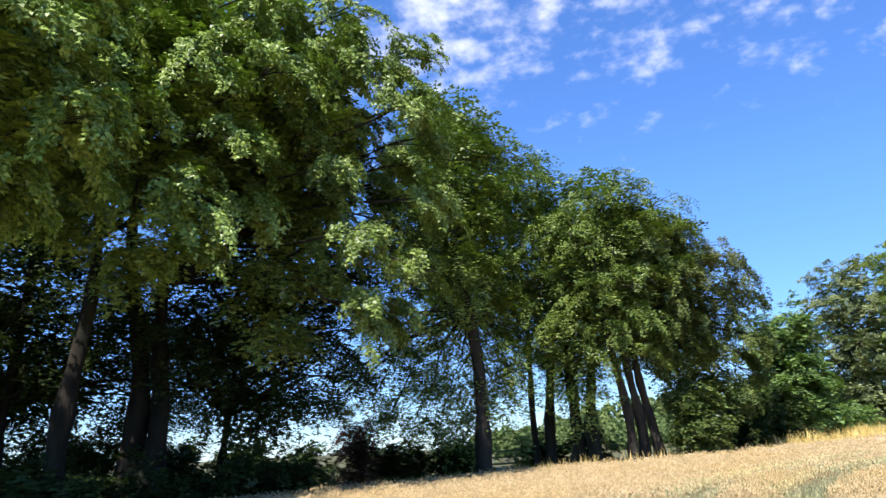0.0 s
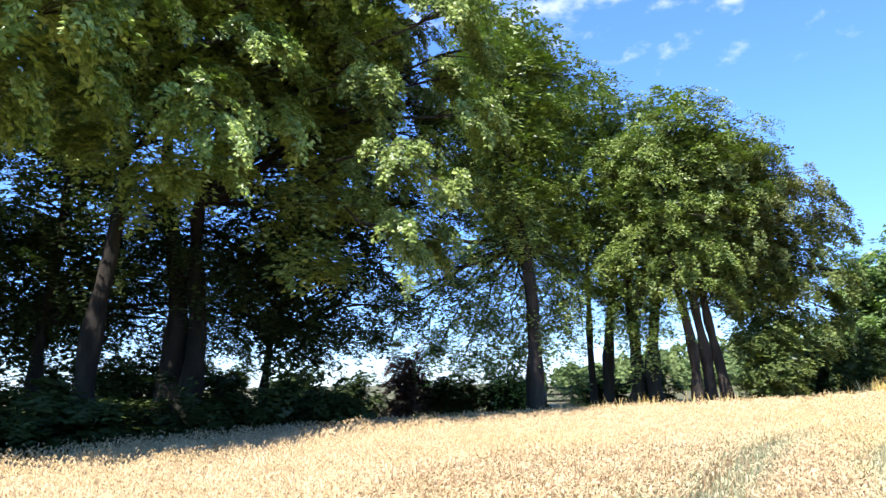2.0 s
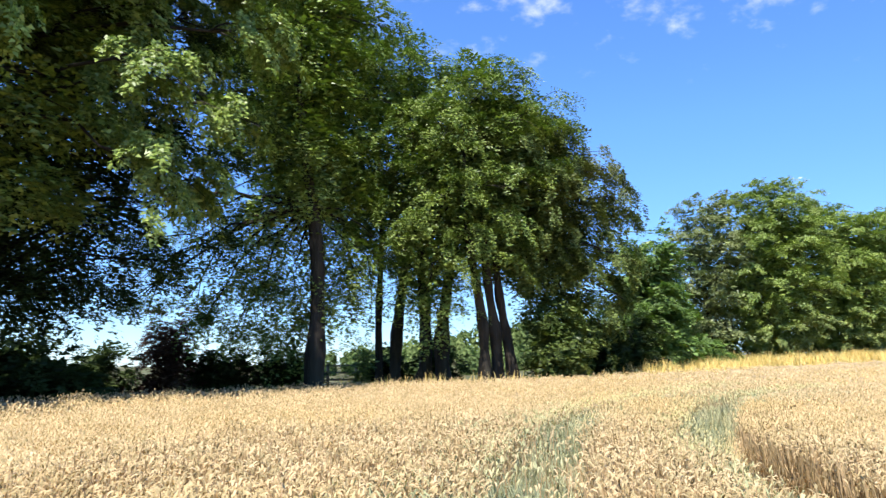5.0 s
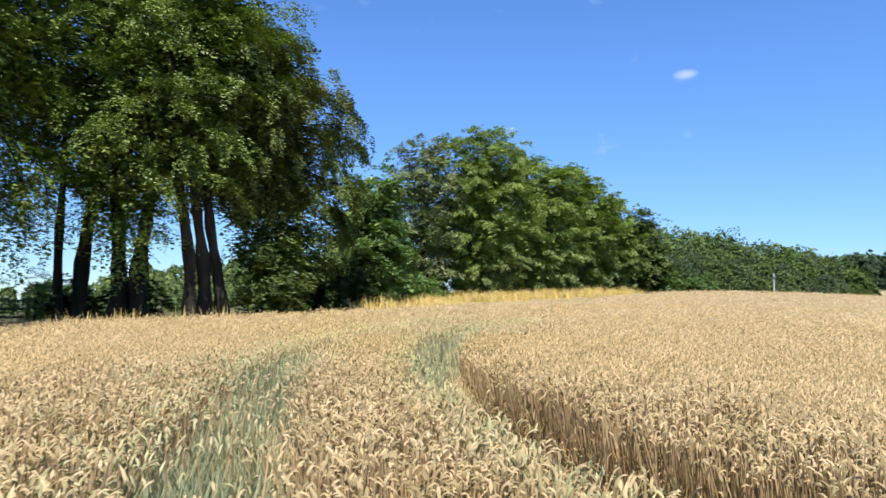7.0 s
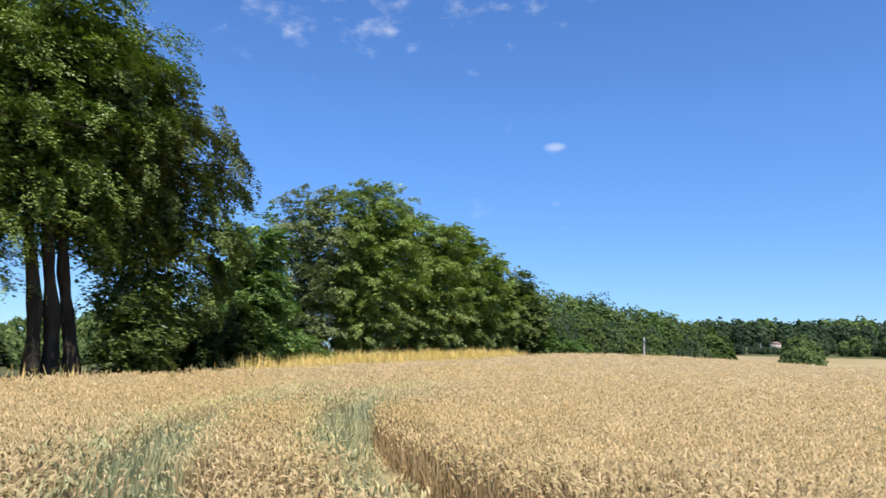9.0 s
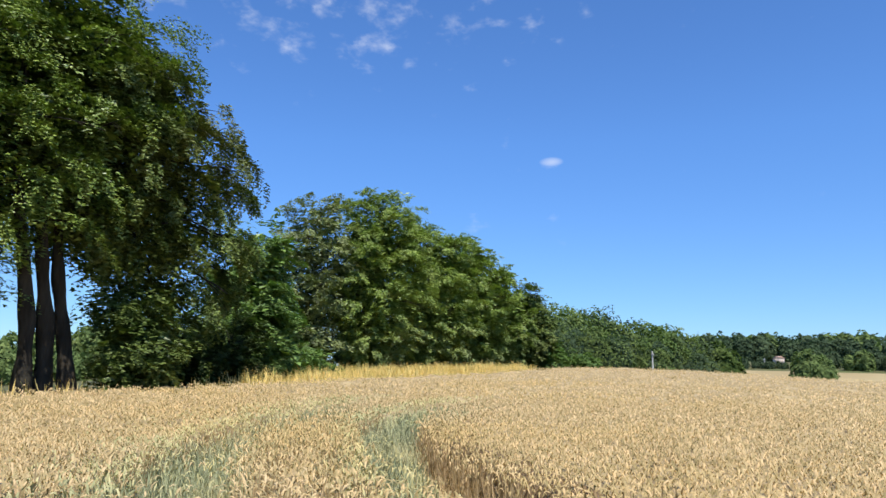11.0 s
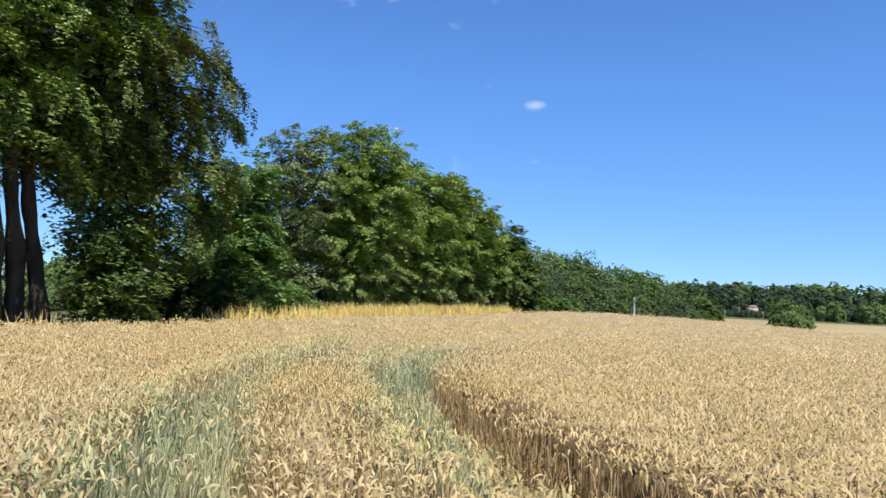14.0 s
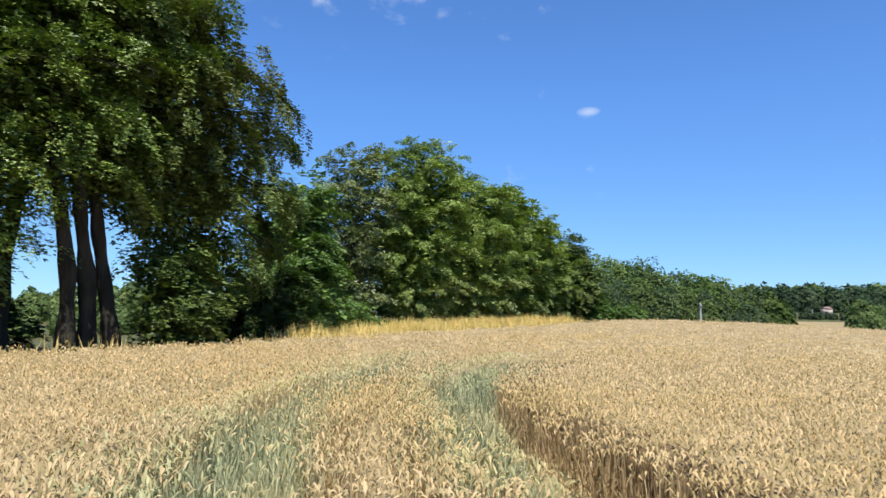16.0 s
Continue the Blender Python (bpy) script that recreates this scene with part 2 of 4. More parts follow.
def tube(points, radii, sides=6, cap=True):
    """A tapered tube along the points: vertices and quads."""
    points, radii = np.asarray(points, float), np.asarray(radii, float)
    tang = np.gradient(points, axis=0)
    tang /= np.linalg.norm(tang, axis=1)[:, None] + 1e-9
    ref = np.array([0.31, 0.95, 0.05])
    a = np.cross(tang, ref)
    a /= np.linalg.norm(a, axis=1)[:, None] + 1e-9
    b = np.cross(tang, a)
    ang = np.linspace(0, 2 * np.pi, sides, endpoint=False)
    ring = np.cos(ang)[None, :, None] * a[:, None] + np.sin(ang)[None, :, None] * b[:, None]
    verts = (points[:, None] + ring * radii[:, None, None]).reshape(-1, 3)
    i = np.arange(len(points) - 1)[:, None] * sides
    j = np.arange(sides)[None]
    k = (j + 1) % sides
    quads = np.stack([i + j, i + k, i + sides + k, i + sides + j], -1).reshape(-1, 4)
    return verts, quads


def joined(pieces):
    verts, faces, n = [], [], 0
    for v, f in pieces:
        verts.append(v)
        faces.append(np.asarray(f) + n)
        n += len(v)
    return np.concatenate(verts), np.concatenate(faces)


def box(cx, cy, cz, sx, sy, sz, turn=0.0):
    s = np.array([[x, y, z] for x in (-.5, .5) for y in (-.5, .5) for z in (-.5, .5)]) * (sx, sy, sz)
    c, d = math.cos(turn), math.sin(turn)
    v = np.stack([s[:, 0] * c - s[:, 1] * d + cx, s[:, 0] * d + s[:, 1] * c + cy, s[:, 2] + cz], -1)
    f = np.array([[0, 1, 3, 2], [4, 6, 7, 5], [0, 4, 5, 1], [2, 3, 7, 6], [0, 2, 6, 4], [1, 5, 7, 3]])
    return v, f


def smoothstep(x, a, b):
    t = np.clip((x - a) / (b - a), 0, 1)
    return t * t * (3 - 2 * t)


def lumps(x, y, size, seed=0):
    """A cheap smooth noise in -1..1, size metres across."""
    r = np.random.default_rng(seed)
    s = np.zeros_like(np.asarray(x, float))
    for k in range(6):
        a, ph, f = r.uniform(0, 6.28), r.uniform(0, 6.28), (0.7 + 0.25 * k) * 2 * np.pi / size
        s = s + np.sin((x * np.cos(a) + y * np.sin(a)) * f + ph)
    return s / 4


# ---------------------------------------------------------------- the lie of the land
def height(x, y):
    x, y = np.asarray(x, float), np.asarray(y, float)
    dx, dy = x - 2.0, y - 8.0
    d = np.hypot(dx, dy)
    u = np.maximum(0, dx * 0.5 + dy * 0.866)
    u = np.where(u > 62, 62 + 22 * np.tanh((u - 62) / 22), u)
    az = np.degrees(np.arctan2(dx, dy))
    near = 5.07e-4 * u * u * (1 - 0.3 * smoothstep(az, 58, 80))
    east = smoothstep(az, 46, 58) * (1 - smoothstep(az, 120, 150))
    dip = -3.5 * smoothstep(d, 70, 110)
    rise = 8.5 * smoothstep(d, 110, 260) + 6.0 * smoothstep(d, 260, 430)
    west = -near * np.maximum(smoothstep(d, 60, 200), 1.3 * smoothstep(d, 37, 70) * (1 - smoothstep(az, 14, 22)))
    hill = 9.0 * smoothstep(d, 170, 300) * smoothstep(az, 6, 14) * (1 - smoothstep(az, 24, 40))
    return near + east * (dip + rise) + (1 - east) * west + hill


def ground_mesh(name, radii, n_az, mat, lift=0.0):
    az = np.linspace(0, 2 * np.pi, n_az, endpoint=False)
    r, a = np.meshgrid(radii, az, indexing="ij")
    x, y = 3 + r * np.sin(a), 10 + r * np.cos(a)
    verts = np.stack([x, y, height(x, y) + lift], -1).reshape(-1, 3)
    i = np.arange(len(radii) - 1)[:, None] * n_az
    j = np.arange(n_az)[None]
    k = (j + 1) % n_az
    return verts, np.stack([i + j, i + n_az + j, i + n_az + k, i + k], -1).reshape(-1, 4)


v, f = ground_mesh("ground", np.concatenate([[0.01], np.geomspace(2, 4000, 90)]), 144, M_GROUND)
tagged(new("ground", mesh_of("ground", v, f, M_GROUND, True)), "brown earth and rough grass rolling to the horizon", "ground", kind="structure")

FIELD = np.array([(-14, -40), (-11.5, -10), (-10.2, 5), (-9.6, 12), (-8.6, 18.9), (-6.8, 22.4), (-4.6, 25.2), (-1.3, 27.7), (2.0, 30.1), (6.2, 32.2), (11, 34.2), (17, 36.6), (23, 39.5),
                  (30, 42.2), (40, 45.5), (50, 49.0), (57, 50), (62, 44), (64.5, 37.7), (64.5, 26), (63, 0), (60, -40)])
LEFT_TRACK = np.array([(-1.2, -6), (-.2, -1), (0.9, 3), (1.75, 6.8), (2.5, 9.2), (3.05, 10.9), (3.95, 13.2), (5.15, 15.9), (6.1, 17.5), (7.3, 19.5), (9.45, 21.85), (12.8, 25.1), (19.0, 29.4), (26.0, 33.0), (34.5, 37.4), (45.0, 43.5)])
RIGHT_TRACK = np.array([(0.9, -6), (1.85, -1), (3.0, 3), (3.85, 6.5), (4.6, 9.3), (5.2, 11.2), (5.9, 13.1), (6.75, 14.9), (7.5, 16.1), (8.7, 17.9), (10.2, 19.9), (13.0, 22.5), (16.5, 24.7), (21.5, 27.2), (27.8, 30.4), (36.0, 35.0), (46.5, 41.4), (52.0, 44.6)])


def inside(x, y, poly):
    res = np.zeros(np.shape(x), bool)
    for (x0, y0), (x1, y1) in zip(poly, np.roll(poly, -1, 0)):
        if y0 == y1:
            continue
        c = ((y0 > y) != (y1 > y)) & (x < (x1 - x0) * (y - y0) / (y1 - y0) + x0)
        res ^= c
    return res


def from_line(x, y, line):
    """Distance to a polyline, negative on its left."""
    best = np.full(np.shape(x), 1e9)
    side = np.ones(np.shape(x))
    for (x0, y0), (x1, y1) in zip(line[:-1], line[1:]):
        lx, ly = x1 - x0, y1 - y0
        t = np.clip(((x - x0) * lx + (y - y0) * ly) / (lx * lx + ly * ly), 0, 1)
        ex, ey = x - x0 - t * lx, y - y0 - t * ly
        d = np.hypot(ex, ey)
        m = d < best
        best = np.where(m, d, best)
        side = np.where(m, np.where(ex * ly - ey * lx > 0, 1, -1), side)
    return best * side




def wheat_cover(x, y):
    """1 where the crop stands, 0 in the two wheel tracks, ragged at their edges."""
    wob = 0.07 * lumps(x, y, 0.9, 3) + 0.05 * lumps(x, y, 0.35, 4) - 0.26 * smoothstep(y, 21.0, 30.0)
    a, b = from_line(x, y, LEFT_TRACK), from_line(x, y, RIGHT_TRACK)
    return (np.abs(a) > 0.52 + wob) & ((b < -0.44 - wob) | (b > 0.60 + wob * 0.6))


def seen_side(x, y):
    """Where the walk's view ever falls: a fan ahead of the path."""
    ok = np.zeros(np.shape(x), bool)
    for px, py, a0, a1 in ((0, 0, -36, 36), (0.9, 2.6, -42, 40), (1.4, 5.7, -22, 52), (2.0, 7.1, -2, 70), (2.3, 8.5, 8, 82), (3.4, 12.0, 2, 82), (3.1, 11, 4, 82)):
        az = np.degrees(np.arctan2(x - px, y - py))
        ok |= (az > a0) & (az < a1)
    return ok


def from_walk(x, y):
    """How near the walk comes to a place that lies ahead of it."""
    best = np.full(np.shape(x), 1e9)
    for px, py in ((0, -3.0), (0.9, -0.6), (1.4, 5.7), (2.0, 7.1), (2.3, 8.5), (2.8, 10.2), (3.4, 12.0)):
        best = np.minimum(best, np.hypot(x - px, y - py))
    return best


def along(line, t):
    """Points at the fractions t of a polyline's length, with the direction there."""
    seg = np.diff(line, axis=0)
    ln = np.hypot(seg[:, 0], seg[:, 1])
    s = np.concatenate([[0], np.cumsum(ln)]) / ln.sum()
    x, y = np.interp(t, s, line[:, 0]), np.interp(t, s, line[:, 1])
    k = np.clip(np.searchsorted(s, t) - 1, 0, len(seg) - 1)
    return x, y, seg[k, 0] / ln[k], seg[k, 1] / ln[k]


# ---------------------------------------------------------------- wheat
def scatter(rng, density, r0, r1, box_, rest=0.0):
    x0, x1, y0, y1 = box_
    n = int((x1 - x0) * (y1 - y0) * density)
    x, y = rng.uniform(x0, x1, n), rng.uniform(y0, y1, n)
    r = from_walk(x, y)
    m = (r >= r0) & (r < r1)
    x, y = x[m], y[m]
    m = (seen_side(x, y) | (rng.uniform(0, 1, len(x)) < rest)) & inside(x, y, FIELD)
    return x[m], y[m]


def place(template, faces, pos, yaw, size, tilt=None):
    """Copies of a small template joined into one list of vertices."""
    c, s = np.cos(yaw), np.sin(yaw)
    t = template[None] * size[:, None, None]
    v = np.stack([t[..., 0] * c[:, None] - t[..., 1] * s[:, None], t[..., 0] * s[:, None] + t[..., 1] * c[:, None], t[..., 2]], -1)
    if tilt is not None:
        v[..., 0] += tilt[:, None, 0] * v[..., 2]
        v[..., 1] += tilt[:, None, 1] * v[..., 2]
    v += pos[:, None]
    f = faces[None] + (np.arange(len(pos)) * len(template))[:, None, None]
    return v.reshape(-1, 3), f.reshape(-1, faces.shape[1])


def ear_template(bend, length, width, rings=4):
    """A ripe nodding ear at the top of a stalk 0.72 m high."""
    s = np.linspace(0, 1, rings)
    ang = 0.35 + bend * s
    step = length / max(1, rings - 1)
    pts = [np.array([0.0, 0.0, 0.72])]
    for a in ang[:-1]:
        pts.append(pts[-1] + step * np.array([math.sin(a), 0, math.cos(a)]))
    if rings == 1:
        p = np.array([(0, 0, 0.71), (0.42 * length, 0, 0.72 + 0.42 * length), (0.95 * length, 0, 0.72 + (0.66 - 0.3 * bend) * length)])
        w = np.array((0.2 * width, width * 1.2, 0))
        v = np.array([p[0], p[1] - w, p[1] + (0, 0, width * 0.9), p[1] + w * (-1, 1, 1), p[2]])
        return v, np.array([[0, 2, 1], [0, 3, 2], [1, 2, 4], [2, 3, 4]])
    rows = [pts[0][None]]
    for p, k in ((pts[1], 1.0), (pts[2], 0.85)):
        w = np.array((0.0, width * 1.15 * k, 0))
        rows.append(np.array([p - w - (0, 0, width * 0.4), p + (width * 0.3, 0, width * 0.8 * k), p + w - (0, 0, width * 0.4)]))
    rows.append(pts[3][None])
    v = np.concatenate(rows)
    return v, np.array([[0, 2, 1], [0, 3, 2], [1, 2, 5], [1, 5, 4], [2, 3, 6], [2, 6, 5], [4, 5, 7], [5, 6, 7]])


def stalk_template(lean, leaf):
    """A straw with one withered leaf: flat ribbons."""
    z = np.array([0.12, 0.45, 0.73])
    x = lean * (z / 0.73 - 1) * 0.5
    w = 0.004
    v = [(x[i] + 0, sgn * w, z[i]) for i in range(3) for sgn in (-1, 1)]
    f = [(0, 1, 3), (0, 3, 2), (2, 3, 5), (2, 5, 4)]
    if leaf:
        b = len(v)
        for dx, dz, half in ((0, 0.4, 0.004), (0.05, 0.5, 0.005), (0.12, 0.47, 0.004), (0.15, 0.36, 0.001)):
            v += [(x[1] + dx, -half, dz), (x[1] + dx, half, dz)]
        for k in range(b, b + 6, 2):
            f += [(k, k + 1, k + 3), (k, k + 3, k + 2)]
    return np.array(v), np.array(f)


def build_wheat():
    rng = np.random.default_rng(11)
    ears, stalks = [], []
    bands = ((640, 0.0, 4.1, (-4, 12, 5, 21), 1.0, 4), (170, 0.0, 4.1, (-6, 8, -6, 5), 1.3, 1), (450, 4.1, 9.5, (-10, 16, -2, 26), 1.0, 1), (160, 9.5, 20, (-11, 26, 0, 36), 1.4, 1), (50, 20, 36, (-11, 42, 2, 50), 2.1, 1), (12, 36, 75, (-11, 65, 5, 55), 2.8, 1))
    for density, r0, r1, area, grow, rings in bands:
        x, y = scatter(rng, density, r0, r1, area, 0.9 if grow == 1.3 else 0.02)
        m = wheat_cover(x, y) | ((rng.uniform(0, 1, len(x)) < 0.04) & (np.abs(from_line(x, y, RIGHT_TRACK)) > 0.6))
        x, y = x[m], y[m]
        n = len(x)
        z = height(x, y) + 0.05 * lumps(x, y, 1.7, 5) + 0.03 * lumps(x, y, 0.6, 6) + rng.normal(0, 0.05, n)
        yaw = rng.normal(0.6, 1.5, n)
        tilt = np.stack([rng.normal(0.0, 0.09, n), rng.normal(0, 0.09, n)], -1)
        a, b = from_line(x, y, LEFT_TRACK), from_line(x, y, RIGHT_TRACK)
        for dist, line in ((a, LEFT_TRACK), (b, RIGHT_TRACK)):
            rim = np.exp(-((np.abs(dist) - 0.45) / 0.25) ** 2) * (np.abs(dist) < 1.2)
            tilt[:, 0] += -np.sign(dist) * np.where((line is RIGHT_TRACK) & (dist > 0), 0.08, 0.16) * rim * rng.uniform(0, 1.6, n)
        kind = rng.integers(0, 6, n)
        thick = (0.0064 if rings == 4 else 0.0072) * grow ** 1.2
        for k in range(6):
            m = kind == k
            pos = np.stack([x[m], y[m], z[m]], -1)
            bend = (1.3, 2.0, 2.4, 2.7, 2.9, 2.2)[k]
            v, f = ear_template(bend, (0.082 if rings == 4 else 0.072) * grow ** 0.5, thick, rings)
            size = rng.normal(1.0, 0.05, m.sum())
            ears.append(place(v, f, pos, yaw[m], size, tilt[m]))
            if rings == 4 and k % 3:
                v, f = stalk_template(0.06 * (k - 2), k % 2 == 0)
                stalks.append(place(v, f, pos, yaw[m], size, tilt[m]))
    # dense straw on the standing edges of the tracks
    for line, lo, hi in ((RIGHT_TRACK, 0.6, 0.95), (RIGHT_TRACK, -0.8, -0.42), (LEFT_TRACK, 0.42, 0.8), (LEFT_TRACK, -0.8, -0.42)):
        x, y = scatter(rng, 270 if lo > 0.45 else 170, 1.0, 14, (-3, 16, -1, 26))
        d = from_line(x, y, line)
        m = (d > lo) & (d < hi) & wheat_cover(x, y)
        x, y = x[m], y[m]
        n = len(x)
        for k in range(4):
            m = rng.integers(0, 4, n) == k
            v, f = stalk_template(0.08 * (k - 1.5), True)
            stalks.append(place(v, f, np.stack([x, y, height(x, y) - 0.05], -1)[m], rng.uniform(0, 6.28, m.sum()), rng.uniform(0.8, 1.05, m.sum()), rng.normal(0, 0.12, (m.sum(), 2))))
    crop = tagged(new("wheat_crop"), "ripe golden wheat with nodding ears standing in the field", "wheat", kind="stuff")
    v, f = joined(ears)
    part("ears", mesh_of("wheat_ears", v, f, M_EAR), crop)
    v, f = joined(stalks)
    part("stalks", mesh_of("wheat_stalks", v, f, M_STALK), crop)
    # the mass of straw below the ears
    radii = np.concatenate([np.arange(0.2, 14, 0.13), np.geomspace(14, 130, 230)])
    n_az = 330
    az = np.linspace(0, 2 * np.pi, n_az, endpoint=False)
    r, a = np.meshgrid(radii, az, indexing="ij")
    x, y = 3 + r * np.sin(a), 10 + r * np.cos(a)
    rng2 = np.random.default_rng(5)
    far = smoothstep(from_walk(x, y), 8, 28)
    a1, b1 = from_line(x, y, LEFT_TRACK), from_line(x, y, RIGHT_TRACK)
    rim = 1 - smoothstep(np.minimum(np.abs(a1), np.abs(b1)), 0.7, 1.5)
    z = height(x, y) + 0.56 - 0.27 * rim * np.where(b1 > 0, 0.3, 1.0) + 0.13 * far + (0.05 * lumps(x, y, 1.7, 5) + 0.03 * lumps(x, y, 0.6, 6)) + rng2.normal(0, 0.03, x.shape) * np.clip(r / 8, 0, 1) * (1 + far)
    stand = smoothstep(np.abs(a1), 0.45, 0.75) * np.where(b1 > 0, smoothstep(b1, 1.06, 1.2), smoothstep(-b1, 0.45, 0.75))
    stand = 1 - (1 - stand) * (1 - smoothstep(y, 23.0, 34.0))
    z = height(x, y) + 0.03 + (z - height(x, y) - 0.03) * stand
    ok = inside(x, y, FIELD)
    i = np.arange(len(radii) - 1)[:, None]
    j = np.arange(n_az)[None]
    k = (j + 1) % n_az
    keep = ok[:-1] & ok[1:] & ok[:-1][:, (np.arange(n_az) + 1) % n_az] & ok[1:][:, (np.arange(n_az) + 1) % n_az]
    quads = np.stack([i * n_az + j, (i + 1) * n_az + j, (i + 1) * n_az + k, i * n_az + k], -1)[keep]
    # Dark sheet behind the edge stalks; its colour holds the wall's shade.
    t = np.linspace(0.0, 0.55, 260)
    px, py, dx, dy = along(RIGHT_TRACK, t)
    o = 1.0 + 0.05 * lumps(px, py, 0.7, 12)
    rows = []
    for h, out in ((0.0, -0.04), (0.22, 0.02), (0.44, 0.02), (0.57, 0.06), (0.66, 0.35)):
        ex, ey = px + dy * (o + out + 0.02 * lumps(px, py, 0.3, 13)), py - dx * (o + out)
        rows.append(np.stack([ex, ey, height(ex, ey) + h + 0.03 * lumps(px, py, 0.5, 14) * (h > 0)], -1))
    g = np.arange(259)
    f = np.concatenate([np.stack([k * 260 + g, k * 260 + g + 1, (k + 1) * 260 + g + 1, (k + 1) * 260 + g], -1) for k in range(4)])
    part("standing_edge", mesh_of("standing_edge", np.concatenate(rows), f, M_HUSK_SHADE), crop)
    part("straw_mass", mesh_of("wheat_mass", np.stack([x, y, z], -1).reshape(-1, 3), quads, M_CANOPY), crop)


def blades(rng, x, y, base, tall, width, per, spread=0.35, droop=0.5):
    """Tufts of bent grass blades."""
    out = []
    for _ in range(per):
        n = len(x)
        yaw = rng.uniform(0, 6.28, n)
        h = tall * rng.uniform(0.6, 1.1, n)
        lean = rng.uniform(0.1, spread, n) * h
        px, py = x + rng.normal(0, 0.04, n), y + rng.normal(0, 0.04, n)
        dx, dy = np.cos(yaw), np.sin(yaw)
        w = width * rng.uniform(0.7, 1.3, n)
        rows = []
        for s, ww in ((0, 1.0), (0.55, 0.9), (1.0, 0.1)):
            ex, ey = px + dx * lean * s ** 1.6, py + dy * lean * s ** 1.6
            ez = base + h * (s - droop * 0.3 * s ** 3)
            rows.append(np.stack([ex - dy * w * ww, ey + dx * w * ww, ez], -1))
            rows.append(np.stack([ex + dy * w * ww, ey - dx * w * ww, ez], -1))
        v = np.stack(rows, 1).reshape(-1, 3)
        f = np.array([[0, 1, 3, 2], [2, 3, 5, 4]])[None] + (np.arange(n) * 6)[:, None, None]
        out.append((v, f.reshape(-1, 4)))
    return joined(out)


def build_tracks():
    rng = np.random.default_rng(21)
    green, heads, straw = [], [], []
    for line, half in ((LEFT_TRACK, 0.5), (RIGHT_TRACK, 0.5)):
        for density, r0, r1, area, grow in ((560, 0.3, 6, (-3, 12, 4, 20), 1.0), (200, 0.0, 6, (-4, 8, -6, 4), 1.4), (330, 6, 10, (-2, 14, 0, 23), 1.1), (200, 10, 20, (0, 20, 8, 30), 1.5)):
            x, y = scatter(rng, density, r0, r1, area, 0.5)
            d = from_line(x, y, line)
            soft = (1.1 if line is LEFT_TRACK else 0.3) * rng.uniform(0, 1, len(x)) ** 2
            m = (np.abs(d) < half + 0.1 * smoothstep(y, 17, 20) + np.where(d < 0, soft, 0)) & (d < (0.16 + 0.3 * smoothstep(y, 11.5, 13.5) if line is RIGHT_TRACK else 0.34) + 0.1 * lumps(x, y, 1.3, 8) + 0.5 * smoothstep(y, 15.5, 19)) & (rng.uniform(0, 1, len(x)) < 0.8)
            x, y, d = x[m], y[m], d[m]
            tall = 0.71 - (0.3 if line is RIGHT_TRACK else 0.12) * np.clip((d + 0.1) / 0.45, 0, 1) * (1 - smoothstep(y, 16.5, 20)) + 0.05 * lumps(x, y, 2.0, 9)
            green.append(blades(rng, x, y, height(x, y), tall, 0.006 * grow, 2, 0.4))
            m = rng.uniform(0, 1, len(x)) < np.where(d < -0.3, 0.75, 0.2)
            for k in range(3):
                mk = m & (rng.integers(0, 3, len(x)) == k)
                v, f = ear_template((0.5, 1.2, 2.0)[k], 0.075 * grow, 0.0062 * grow, 4 if grow == 1 else 1)
                heads.append(place(v, f, np.stack([x, y, height(x, y)], -1)[mk], rng.uniform(0, 6.28, mk.sum()), tall[mk] / 0.72 * rng.uniform(0.9, 1.1, mk.sum())))
        x, y = scatter(rng, 900, 0.5, 9, (0, 14, 4, 22))
        d = from_line(x, y, line)
        m = (d > 0.12) & (d < 0.95)
        x, y = x[m], y[m]
        n = len(x)
        yaw = rng.normal(0.9, 0.9, n)
        up = rng.uniform(0.02, 0.3, n)
        lng = rng.uniform(0.3, 0.7, n)
        a = np.stack([x, y, height(x, y) + rng.uniform(0.03, 0.2, n)], -1)
        b = a + np.stack([np.cos(yaw) * lng, np.sin(yaw) * lng, up * lng - 0.02], -1)
        side = np.stack([-np.sin(yaw), np.cos(yaw), np.zeros(n)], -1) * 0.004
        v = np.stack([a - side, a + side, b + side, b - side], 1).reshape(-1, 3)
        straw.append((v, (np.arange(n) * 4)[:, None] + np.arange(4)[None]))
    v, f = joined(green)
    tagged(new("green_regrowth", mesh_of("green_regrowth", v, f, M_REGROWTH)), "blue-green unripe wheat and weeds growing in the wheel tracks", "regrowth", kind="stuff")
    v, f = joined(heads)
    tagged(new("unripe_ears", mesh_of("unripe_ears", v, f, M_UNRIPE)), "pale green unripe wheat ears along the wheel tracks", "wheat", kind="stuff")
    v, f = joined(straw)
    tagged(new("fallen_straw", mesh_of("fallen_straw", v, f, M_STRAW)), "trampled pale straw lying along the wheel tracks", "straw", kind="stuff")


build_wheat()
build_tracks()


